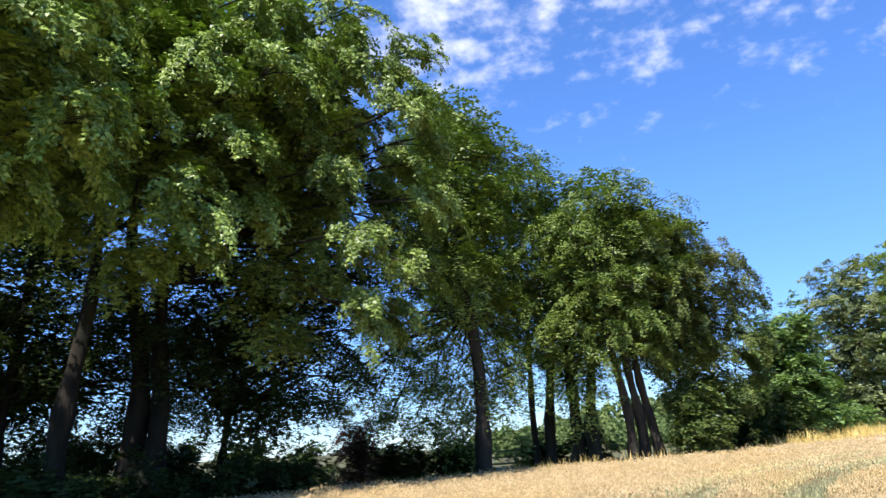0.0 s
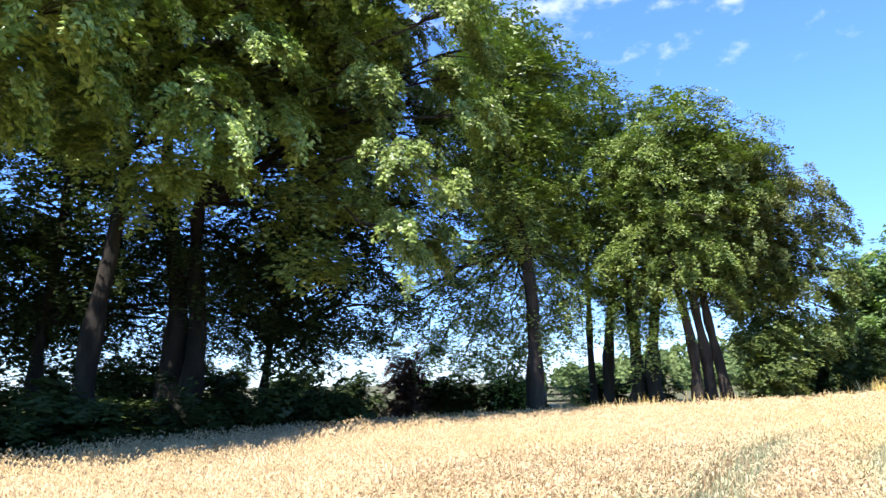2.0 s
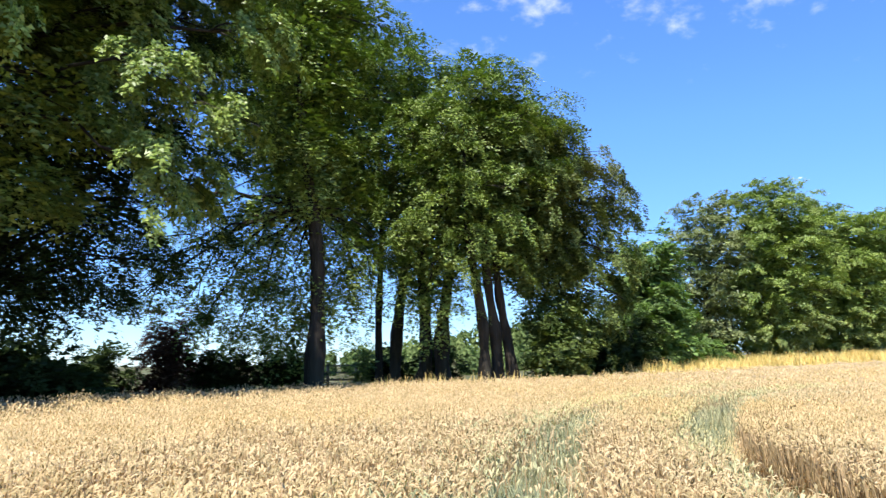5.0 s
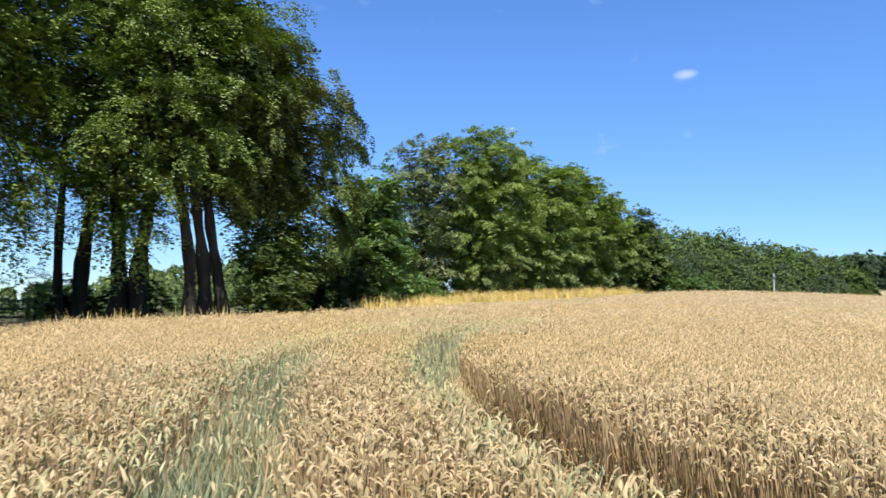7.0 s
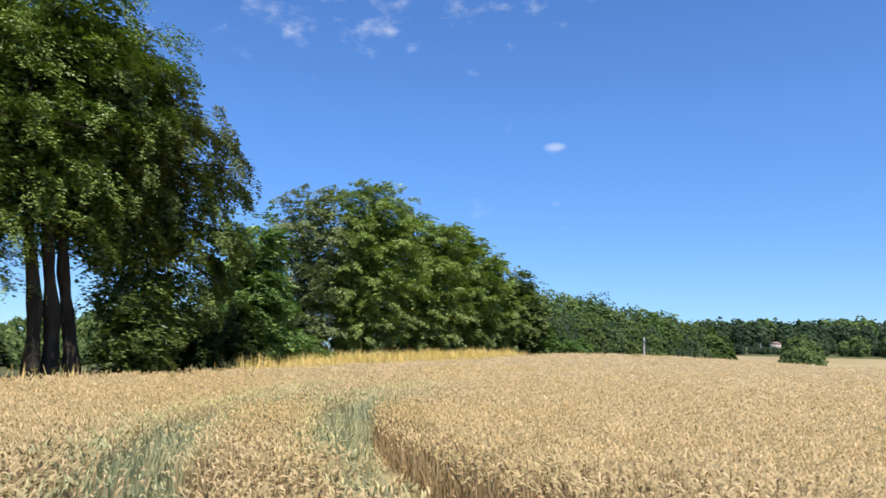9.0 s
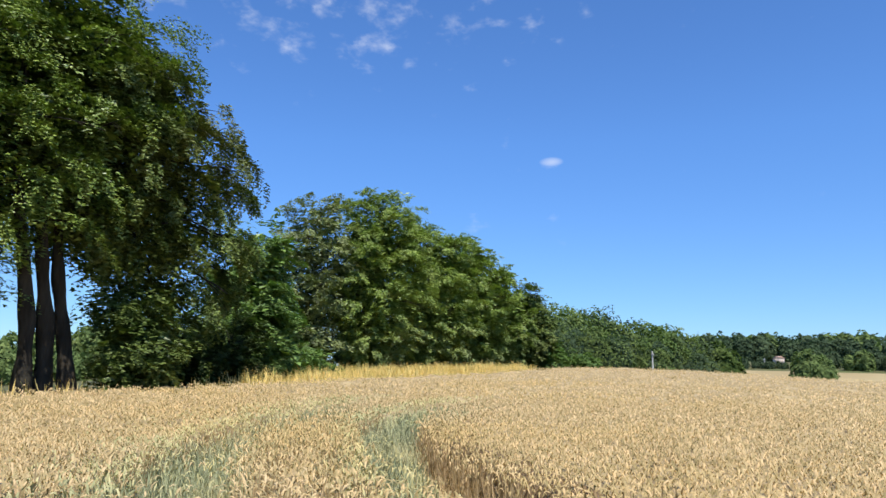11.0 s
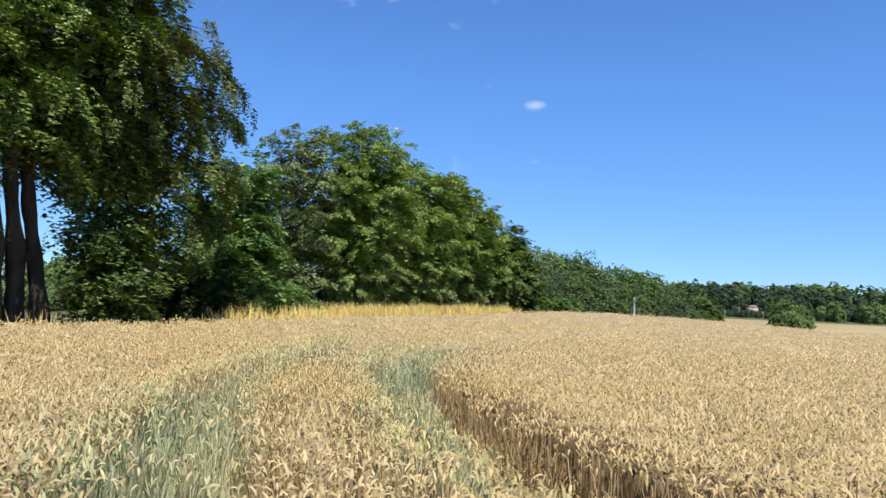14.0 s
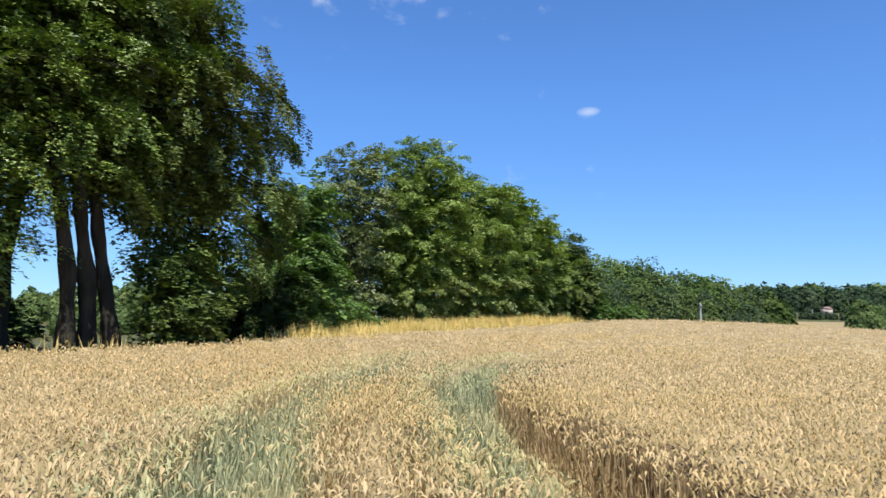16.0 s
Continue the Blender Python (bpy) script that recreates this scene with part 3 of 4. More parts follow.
# ---------------------------------------------------------------- trees and shrubs
def spray_template(rng, n_leaf, leaf, wide):
    """A leafy twig, 1 long, along +x, its upper face towards +z; wide: its half width."""
    verts = []
    for i in range(n_leaf):
        s = ((i + rng.uniform(0, 1)) / n_leaf) ** 0.9
        taper = math.sin(min(1.0, 0.25 + s) * 2.2) ** 0.5 * (1.05 - 0.75 * s * s)
        off = rng.uniform(-1, 1) * wide * taper
        c = np.array([s, off, 0.1 * math.sin(s * 2.6) - 0.3 * s * s - 0.8 * off * off / wide * 0.4 + rng.normal(0, 0.05)])
        ang = math.copysign(rng.uniform(0.2, 1.2), off)
        d = np.array([math.cos(ang), math.sin(ang), rng.normal(-0.3, 0.35)])
        d /= np.linalg.norm(d)
        w = np.cross(d, (rng.normal(0, 0.45), rng.normal(0, 0.45), 1))
        w /= np.linalg.norm(w)
        l = leaf * rng.uniform(0.7, 1.25)
        verts += [c + w * l * 0.36 + d * l * 0.1, c + d * l, c - w * l * 0.36 + d * l * 0.1]
    return np.array(verts)


def set_sprays(rng, templates, n_leaf, start, x, up, size, level=0.5):
    """Sprays at the places start, along x, facing up; level: how far the leaves tilt out of the horizontal."""
    tris = np.arange(n_leaf * 3).reshape(-1, 3)
    y = np.cross(up, x)
    y /= np.linalg.norm(y, axis=1)[:, None] + 1e-6
    z = np.cross(x, y)
    kind = rng.integers(0, len(templates), len(x))
    out = []
    for k, t in enumerate(templates):
        m = kind == k
        v = (t[None, :, 0, None] * x[m][:, None] + t[None, :, 1, None] * y[m][:, None] + t[None, :, 2, None] * z[m][:, None]) * size[m][:, None, None] + start[m][:, None]
        # the leaves turn their blades to the light from above
        v = v.reshape(-1, 3, 3)
        mid = v.mean(1, keepdims=True)
        v = mid + (v - mid) * (1.12, 1.12, level)
        f = tris[None] + (np.arange(m.sum()) * len(t))[:, None, None]
        out.append((v.reshape(-1, 3), f.reshape(-1, 3)))
    return joined(out)


def fan_boughs(rng, centres, radii, axis, n_spray, n_leaf, length, leaf, droop=0.5, wide=0.3, spread=1.5, level=0.5):
    """Each bough: branchlets that fan out, arch over and hang at their ends, with leafy twigs along them."""
    templates = [spray_template(rng, n_leaf, leaf / length, wide) for _ in range(8)]
    n_branch = max(5, int(round((n_spray * 1.5) ** 0.5)))
    per = max(2, int(round(n_spray / n_branch)))
    idx = np.repeat(np.arange(len(centres)), n_branch)
    away = centres[idx] - axis[idx]
    az = np.arctan2(away[:, 1], away[:, 0])
    steep = np.clip(away[:, 2] / (np.linalg.norm(away, axis=1) + 1e-6), -0.4, 0.9)
    n = len(idx)
    turn = rng.uniform(-1, 1, n)
    a = az + spread * turn * (1 + 0.6 * np.maximum(steep, 0))
    e0 = rng.uniform(0.0, 0.75, n) + 0.5 * steep
    reach = radii[idx] * rng.uniform(0.85, 1.55, n) * (1 - 0.25 * np.abs(turn))
    flat_dir = np.stack([np.cos(a), np.sin(a), np.zeros(n)], -1)
    back = np.stack([np.cos(az), np.sin(az), np.zeros(n)], -1)
    root = centres[idx] - back * (radii[idx] * 0.5)[:, None] + rng.normal(0, 0.14, (n, 3)) * radii[idx][:, None]
    j = np.repeat(np.arange(n), per)
    m = len(j)
    s = rng.uniform(0.08, 1.0, m) ** 0.65
    hang = droop * rng.uniform(0.6, 1.3, n)[j]
    p = root[j] + flat_dir[j] * (reach[j] * s * np.cos(e0[j]) * (1 - 0.2 * s * hang))[:, None]
    p[:, 2] += reach[j] * (s * np.sin(e0[j]) - hang * s * s)
    tan = flat_dir[j] * np.cos(e0[j])[:, None]
    tan[:, 2] += np.sin(e0[j]) - 2 * hang * s
    tan /= np.linalg.norm(tan, axis=1)[:, None]
    side = np.stack([-np.sin(a), np.cos(a), np.zeros(n)], -1)[j]
    x = tan + side * rng.uniform(-0.9, 0.9, m)[:, None] + rng.normal(0, 0.2, (m, 3))
    x[:, 2] -= 0.15 + 0.25 * droop
    x /= np.linalg.norm(x, axis=1)[:, None]
    up = flat_dir[j] * 0.45 + np.array([0, 0, 0.8]) + rng.normal(0, 0.25, (m, 3))
    size = length * rng.uniform(0.65, 1.25, m)
    return set_sprays(rng, templates, n_leaf, p - x * (size * 0.35)[:, None], x, up, size, level)


def leaf_mass(rng, centres, radii, axis, n_spray, n_leaf, length, leaf, droop=0.55, flat=0.62, wide=0.24):
    """Leafy twigs scattered through rounded masses: the shaded inside of a crown."""
    templates = [spray_template(rng, n_leaf, leaf / length, wide) for _ in range(6)]
    idx = np.repeat(np.arange(len(centres)), n_spray)
    n = len(idx)
    d = rng.normal(0, 1, (n, 3))
    d /= np.linalg.norm(d, axis=1)[:, None]
    away = centres[idx] - axis[idx]
    away[:, 2] *= 0.6
    away /= np.linalg.norm(away, axis=1)[:, None] + 1e-6
    pos = centres[idx] + d * (radii[idx] * rng.uniform(0.1, 1.0, n) ** 0.5)[:, None] * (1, 1, flat)
    x = d * 0.6 + away * 0.45 + rng.normal(0, 0.25, (n, 3))
    x[:, 2] = x[:, 2] * 0.5 - droop * (1.15 - d[:, 2])
    x /= np.linalg.norm(x, axis=1)[:, None]
    up = np.array([0, 0, 0.55]) + 0.55 * d + 0.6 * away + rng.normal(0, 0.3, (n, 3))
    size = length * rng.uniform(0.6, 1.25, n)
    return set_sprays(rng, templates, n_leaf, pos - x * (size * 0.4)[:, None], x, up, size)


def boughs_in(rng, lobes, count, gap):
    """Bough centres spread through the outer part of the crown's lobes. A lobe: centre x, y, bottom, top, radius x, radius y."""
    vol = np.array([l[4] * l[5] * (l[3] - l[2]) for l in lobes]) ** 0.67
    chosen, tries = [], 0
    while len(chosen) < count and tries < count * 60:
        tries += 1
        cx, cy, z0, z1, rx, ry = lobes[rng.choice(len(lobes), p=vol / vol.sum())]
        d = rng.normal(0, 1, 3)
        d /= np.linalg.norm(d)
        r = rng.uniform(0.5, 0.92) if rng.uniform() < 0.3 else rng.uniform(0.78, 0.95)
        # egg-shaped: widest at a third of the height
        zc, hz = z0 + (z1 - z0) * 0.42, ((z1 - z0) * 0.58 if d[2] > 0 else (z1 - z0) * 0.42)
        p = np.array([cx + d[0] * rx * r, cy + d[1] * ry * r, zc + d[2] * hz * r])
        if all(np.sum(((p - q) * (1, 1, 1.0)) ** 2) > gap * gap for q in chosen):
            chosen.append(p)
    return np.array(chosen)


LEAF_SIZE = 0.8


def tree(name, label, base, stems, lobes, boughs, sprays, seed, mat=M_LEAF, leaf=0.15, length=1.2, bough=1.7, n_leaf=42, group="trees along the field edge", droop=0.3, bare=0.0, category="tree", wide=0.25, apart=1.05, fill=8, hanging=(0.35, 0.65), level=0.55, bark=M_BARK):
    """stems: (x, y at the foot; x, y at the top; height; girth radius)."""
    rng = np.random.default_rng(seed)
    bx, by = base
    bz = float(height(bx, by))
    top = new(name)
    top.location = (bx, by, bz)
    tagged(top, label, category, group)
    off = np.array([bx, by, bz])
    lines = []
    for fx, fy, tx, ty, tall, r in stems:
        rings, sides = (40, 16) if r > 0.15 else (24, 8)
        s = np.linspace(0, 1, rings)
        z0 = float(height(fx, fy)) - 0.15
        wander = r * 0.9
        pts = np.stack([fx + (tx - fx) * s ** 1.3 + wander * np.sin(s * 7 + seed * 1.7 + fx) * s ** 0.5, fy + (ty - fy) * s ** 1.3 + wander * 0.6 * np.sin(s * 6 + seed * 2), z0 + tall * s], -1)
        rad = r * (1 - 0.85 * s) * (1 + 0.75 * np.exp(-s * tall / 0.45)) * (1 + 0.1 * np.sin(s * 23 + fx * 3) + 0.08 * np.sin(s * 41 + fy))
        lines.append((pts, r))
        v, q = tube(pts, rad, sides)
        c = np.repeat(pts, sides, 0)
        ang = np.tile(np.arange(sides) * 2 * np.pi / sides, rings)
        up = np.repeat(tall * s, sides)
        # ribs, burrs and buttressed roots
        bumps = 1 + 0.1 * np.sin(3 * ang + 0.7 * up + fx) + 0.07 * np.sin(5 * ang - 1.9 * up + fy) + 0.05 * np.sin(8 * ang + 5.0 * up) + 0.3 * np.exp(-up / 0.5) * np.sin(4 * ang + fx)
        part("trunk", mesh_of("trunk", c + (v - c) * bumps[:, None] - off, q, bark, True), top)
    cs = boughs_in(rng, lobes, boughs, bough * apart)
    axis = np.empty_like(cs)
    limbs = []
    for i, c in enumerate(cs):
        pts, r = min(lines, key=lambda l: np.min(np.hypot(l[0][:, 0] - c[0], l[0][:, 1] - c[1])))
        zr = c[2] - 0.35 * np.hypot(pts[0, 0] - c[0], pts[0, 1] - c[1]) - 0.5
        k = int(np.clip(np.searchsorted(pts[:, 2], zr), max(len(pts) // 3, min(len(pts) * 2 // 3, int(np.searchsorted(pts[:, 2], lobes[0][2] + 0.3)))), len(pts) - 2))
        a = pts[k]
        axis[i] = (a[0], a[1], c[2] - 0.5)
        s = np.linspace(0, 1, 7)
        mid = a + (c - a) * s[:, None]
        span = np.linalg.norm(c - a)
        mid[:, 2] += np.sin(s * np.pi) * span * rng.uniform(0.05, 0.16)
        mid += rng.normal(0, 0.03 * span, (7, 3)) * np.sin(s * np.pi)[:, None]
        thick = np.clip(0.011 * span + 0.012, 0.02, r * 0.35)
        if i < 8 and r > 0.15:
            v, q = tube(mid - off, thick * 1.1 * (1 - 0.85 * s), 6)
            part("limb", mesh_of("limb", v, q, M_TWIG, True), top)
        else:
            limbs.append(tube(mid, thick * (1 - 0.85 * s), 5))
        for _ in range(3):
            e = c + np.clip(rng.normal(0, bough * 0.35, 3), -bough * 0.5, bough * 0.5) * (1, 1, 0.5) - (0, 0, bough * 0.15)
            m = mid[5]
            t = np.linspace(0, 1, 4)[:, None]
            limbs.append(tube(m + (e - m) * t + (0, 0, 0.1) * np.sin(t * np.pi), thick * 0.35 * np.linspace(1, 0.2, 4), 3))
    v, q = joined(limbs)
    tagged(part("twig_mass", mesh_of("twig_mass", v - off, q, M_TWIG, True), top), kind="stuff")
    radii = bough * rng.uniform(0.7, 1.15, len(cs))
    if bare:
        keep = rng.uniform(0, 1, len(cs)) > bare
        cs, axis, radii = cs[keep], axis[keep], radii[keep]
    v, q = fan_boughs(rng, cs, radii, axis, sprays, n_leaf, length * 0.8, leaf * LEAF_SIZE, droop * 1.7, wide * 1.15, level=level)
    inner = cs + (axis - cs) * 0.42 - (0, 0, 0.15 * bough)
    v, q = joined([(v, q), leaf_mass(rng, inner, radii * 0.8, axis, max(3, sprays // 3), 26, length, leaf * 1.35, 0.3, wide=0.4)])
    if fill:
        # the shaded inside of the crown
        high = cs[:, 2] > np.quantile(cs[:, 2], 0.3)
        for share in (0.4, 0.75):
            c = (cs + (axis - cs) * share + rng.normal(0, 0.4, cs.shape))[high]
            v, q = joined([(v, q), leaf_mass(rng, c, radii[high] * 0.9, axis[high], fill, 22, length, leaf * 1.6, 0.3, 0.9, 0.5)])
    under = cs[:, 2] < np.median(cs[:, 2])
    if category == "tree" and hanging and under.any():
        # thin shaded sprays hanging along the lower limbs
        for share in hanging:
            c = (cs + (axis - cs) * share - (0, 0, 0.35 * bough))[under]
            v, q = joined([(v, q), leaf_mass(rng, c, radii[under] * 0.75, axis[under], max(3, sprays // 5), 26, length, leaf * 1.25, 0.8, 0.8)])
    low = height(v[:, 0], v[:, 1]) + 0.1
    v[:, 2] = np.maximum(v[:, 2], low)
    part("crown", mesh_of("crown", v - off, q, mat), top)
    return top


TALL = "tall broadleaf tree with drooping leafy boughs at the field edge"
OLD = "very large old tree overhanging the wheat with long drooping boughs"
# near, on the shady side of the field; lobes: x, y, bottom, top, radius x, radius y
tree("tree", OLD, (-12.2, 14.0), [(-12.2, 14.0, -11, 13.6, 16, 0.42)], [(-11.2, 13.4, 6.4, 17.6, 5.0, 5.0)], 34, 136, 1, M_LEAF_SUNLIT, leaf=0.15, length=0.9, n_leaf=30, wide=0.22, apart=1.4, bough=1.6, droop=0.4, fill=22, hanging=(), level=1.0, bark=M_BARK_SHADE)
tree("tree", OLD, (-11.9, 22.6), [(-11.9, 22.6, -11.0, 22.0, 14, 0.36)], [(-9.0, 21.6, 10.0, 19.6, 5.4, 5.2), (-8.2, 19.4, 7.2, 13.8, 3.9, 3.0)], 46, 128, 2, M_LEAF_SUNLIT, leaf=0.15, length=0.9, n_leaf=28, wide=0.22, apart=1.4, bough=1.6, droop=0.42, fill=22, hanging=(), level=1.0, bark=M_BARK_SHADE)
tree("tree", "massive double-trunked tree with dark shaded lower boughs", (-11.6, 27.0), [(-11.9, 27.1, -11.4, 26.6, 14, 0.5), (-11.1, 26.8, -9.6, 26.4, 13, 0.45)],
     [(-4.8, 25.8, 10.5, 20.0, 5.6, 5.2), (-2.3, 24.2, 5.4, 19.0, 2.5, 3.0), (-2.3, 24.2, 5.4, 19.0, 2.5, 3.0)], 66, 104, 3, leaf=0.165, length=0.95, n_leaf=28, wide=0.22, apart=1.35, bough=1.65, droop=0.42, fill=22, hanging=(), level=0.85, bark=M_BARK_SHADE)
tree("tree", "slimmer tree deep in shade behind the field edge", (-15.4, 25.0), [(-15.4, 25.0, -15.5, 26.5, 13, 0.26)], [(-16.5, 27.5, 3.4, 15, 5.2, 4.5), (-13.5, 31.5, 2.4, 8.5, 5.0, 2.2)], 52, 32, 4, M_LEAF_SHADE, leaf=0.17, fill=6, n_leaf=28, bark=M_BARK_SHADE)
tree("tree", "slimmer tree deep in shade behind the field edge", (-19.0, 19.5), [(-19.0, 19.5, -18.5, 19.5, 13, 0.3)], [(-18.8, 20.5, 3.2, 15, 5.0, 5.0), (-23, 25, 2.4, 9, 4.5, 3.0)], 50, 34, 5, M_LEAF_SHADE, leaf=0.18, fill=6, n_leaf=28, bark=M_BARK_SHADE)
# Stands for the big trees' shaded lower boughs, with shade-dark leaf colour.
tree("tree", "shaded lower boughs of the big trees, built as a separate tree in shade-dark colour", (-9.4, 30.4), [(-9.4, 30.4, -8.6, 30.0, 9, 0.2)], [(-6.4, 30.0, 3.2, 10.5, 5.4, 2.6), (-10.6, 26.6, 4.8, 10.5, 3.8, 2.4), (-3.8, 29.2, 6.0, 15.0, 4.0, 2.4)], 84, 32, 19, M_LEAF_SHADE, leaf=0.17, fill=5, n_leaf=28, bark=M_BARK_SHADE)
tree("tree", "slimmer tree deep in shade behind the field edge", (-25.0, 28.5), [(-25.0, 28.5, -24.6, 28.5, 12, 0.26)], [(-24.5, 28.5, 2.4, 13, 5.0, 3.6)], 40, 30, 18, M_LEAF_SHADE, leaf=0.18, fill=5, n_leaf=28, bark=M_BARK_SHADE)
tree("tree", "tall straight tree with open airy lower boughs against the sky", (1.6, 34.0), [(1.6, 34.0, 0.7, 33.6, 15.5, 0.38)],
     [(1.2, 36.0, 7.6, 20.2, 4.9, 4.0), (1.4, 35.8, 8.0, 19.4, 3.2, 2.6), (-2.6, 36.4, 2.4, 9.0, 4.8, 2.0), (3.4, 36.4, 3.6, 9.0, 2.0, 1.8)], 106, 30, 6, leaf=0.15)
tree("tree", "tall twin-stemmed tree with a high rounded crown", (5.1, 39.2), [(4.7, 39.4, 4.2, 39, 15, 0.2), (5.4, 39.0, 6, 38.5, 16, 0.3)], [(5.4, 38.2, 5.0, 18.7, 3.8, 3.6)], 42, 28, 7, leaf=0.154)
tree("tree", TALL, (6.5, 38.0), [(6.5, 38.0, 6.7, 37.5, 13, 0.34)], [(7.0, 35.0, 3.8, 14.4, 3.0, 3.4)], 40, 30, 8, leaf=0.149)
tree("tree", "tall tree with an ivy-thick trunk at the field edge", (7.2, 37.0), [(7.3, 37.0, 7.5, 36.5, 12, 0.36)], [(9.6, 35.2, 6.0, 15.7, 3.4, 3.2)], 46, 31, 9, M_LEAF, leaf=0.149)
tree("tree", "leaning triple-stemmed tree with foliage hanging almost to the ground", (9.0, 35.2), [(8.68, 35.0, 7.5, 34.8, 12, 0.27), (9.3, 35.3, 8.3, 35, 12, 0.28), (10.1, 35.55, 8.6, 35.8, 11, 0.26)],
     [(11.0, 36.2, 6.0, 14.4, 3.3, 2.8), (14.4, 37.0, 3.2, 12.4, 2.6, 2.4)], 76, 46, 10, M_LEAF_OLIVE, leaf=0.155, droop=0.5, wide=0.24, bough=1.5, length=1.0, fill=18, hanging=(0.3, 0.55))
tree("tree", "small bright green leafy tree between taller neighbours", (21.0, 44.5), [(21, 44.5, 21, 44.5, 7, 0.16)], [(21.0, 44.3, 1.4, 9.2, 2.8, 2.6)], 28, 21, 11, M_LEAF_FRESH, leaf=0.241, bough=1.4)
tree("tree", "greyish tree with thin foliage and bare outer twigs", (30.0, 53.0), [(30, 53, 30, 53, 11, 0.26)], [(29.2, 52.2, 2.0, 14.4, 3.3, 2.8)], 42, 20, 12, M_LEAF_GREY, leaf=0.2, bare=0.15, droop=0.16, wide=0.3, level=0.75)
tree("tree", "broad rounded tree with dense green foliage to the ground", (35.3, 53.4), [(35.3, 53.4, 35.3, 53, 12, 0.4)], [(35.2, 52.6, 1.6, 15.9, 4.9, 4.0)], 64, 29, 13, M_LEAF_DULL, leaf=0.2, droop=0.16, wide=0.3, level=0.75)
tree("tree", "broad rounded tree with dense green foliage to the ground", (43.3, 55.6), [(43.3, 55.6, 43.3, 55.2, 11, 0.36)], [(42.6, 54.8, 1.8, 15.4, 5.2, 4.0)], 56, 26, 14, M_LEAF_DULL, leaf=0.22, droop=0.16, wide=0.3, level=0.75)
tree("tree", "broad rounded tree with dense green foliage to the ground", (50.3, 58.0), [(50.3, 58, 50.3, 57.5, 10, 0.36)], [(49.8, 57.2, 2.0, 14.6, 4.8, 3.8)], 46, 24, 15, M_LEAF_DULL, leaf=0.24, droop=0.16, wide=0.3, level=0.75)
tree("tree", "broad rounded tree with dense green foliage to the ground", (56.0, 60.0), [(56, 60, 56, 60, 9, 0.34)], [(56.0, 59.6, 2.2, 12.8, 4.0, 3.6)], 34, 22, 16, M_LEAF_DULL, leaf=0.26, droop=0.16, wide=0.3, level=0.75)
tree("tree", "dark tree at the far end of the row", (64.0, 62.0), [(64, 62, 64, 62, 9, 0.34)], [(64, 62, 2.2, 11.6, 2.8, 2.8)], 24, 22, 17, M_LEAF_OLIVE, leaf=0.28)


def shrub(label, x, y, tall, rx, ry, boughs, sprays, seed, mat, leaf=0.16, group="shrubs along the field edge", name="shrub", bough=0.8):
    return tree(name, label, (x, y), [(x, y, x + 0.1, y, tall * 0.7, 0.05 + 0.01 * tall)], [(x, y, height(x, y) - 0.1 * tall, height(x, y) + tall * 0.9, rx, ry)], boughs, int(sprays * 0.7), seed, mat, leaf * 1.1, 0.7, bough, 19, group, 0.2, category="shrub", fill=4)


for i, (x, y, tall, r) in enumerate([(24.5, 50.5, 4.5, 2.4), (28.5, 56, 5.0, 2.6), (33, 58, 5.0, 2.6), (39.5, 59.5, 5.0, 2.8), (46.5, 61.5, 5.0, 2.8), (53, 63.5, 5.0, 2.8), (20.5, 48.5, 3.5, 2.2)]):
    shrub("dense green undergrowth behind the row of trees", x, y, tall, r, 1.8, 18, 20, 130 + i, M_LEAF_FAR, 0.3, "undergrowth", bough=1.1)
shrub("bright green rounded elder bush under the trees", 12.0, 35.0, 4.2, 1.4, 1.1, 18, 40, 31, M_LEAF_OLIVE)
shrub("dark dense bush shaded by the overhanging tree", 15.0, 39.3, 3.4, 2.2, 1.8, 18, 30, 32, M_LEAF_SHADE)
shrub("dark dense bush shaded by the overhanging tree", 18.2, 41.0, 4.2, 2.2, 1.9, 18, 30, 33, M_LEAF_SHADE)
shrub("low pale green scrub in the gap between the trees", 24.0, 45.6, 2.2, 2.4, 1.6, 16, 26, 34, M_LEAF_FRESH)
shrub("low pale green scrub in the gap between the trees", 26.6, 48.4, 2.6, 2.4, 1.8, 16, 26, 35, M_LEAF_FRESH)
shrub("purple-leaved bush standing above the hedge", -4.6, 38.5, 4.2, 1.5, 1.5, 18, 30, 36, M_LEAF_RED, 0.14)
shrub("thin young sapling beside the fence", 3.9, 40.5, 3.0, 0.9, 0.9, 8, 10, 37, M_LEAF_DULL, 0.12)
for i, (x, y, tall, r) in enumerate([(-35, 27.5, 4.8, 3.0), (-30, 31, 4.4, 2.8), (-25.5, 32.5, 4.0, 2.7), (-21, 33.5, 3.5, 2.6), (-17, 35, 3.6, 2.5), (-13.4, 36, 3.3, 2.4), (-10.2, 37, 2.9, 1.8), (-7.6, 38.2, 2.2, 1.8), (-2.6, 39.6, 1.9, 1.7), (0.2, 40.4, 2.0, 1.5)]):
    shrub("dark rounded hedge bush behind the trees", x, y, tall, r, 1.4, 16, 26, 50 + i, M_LEAF_SHADE, 0.18, "hedge bushes")
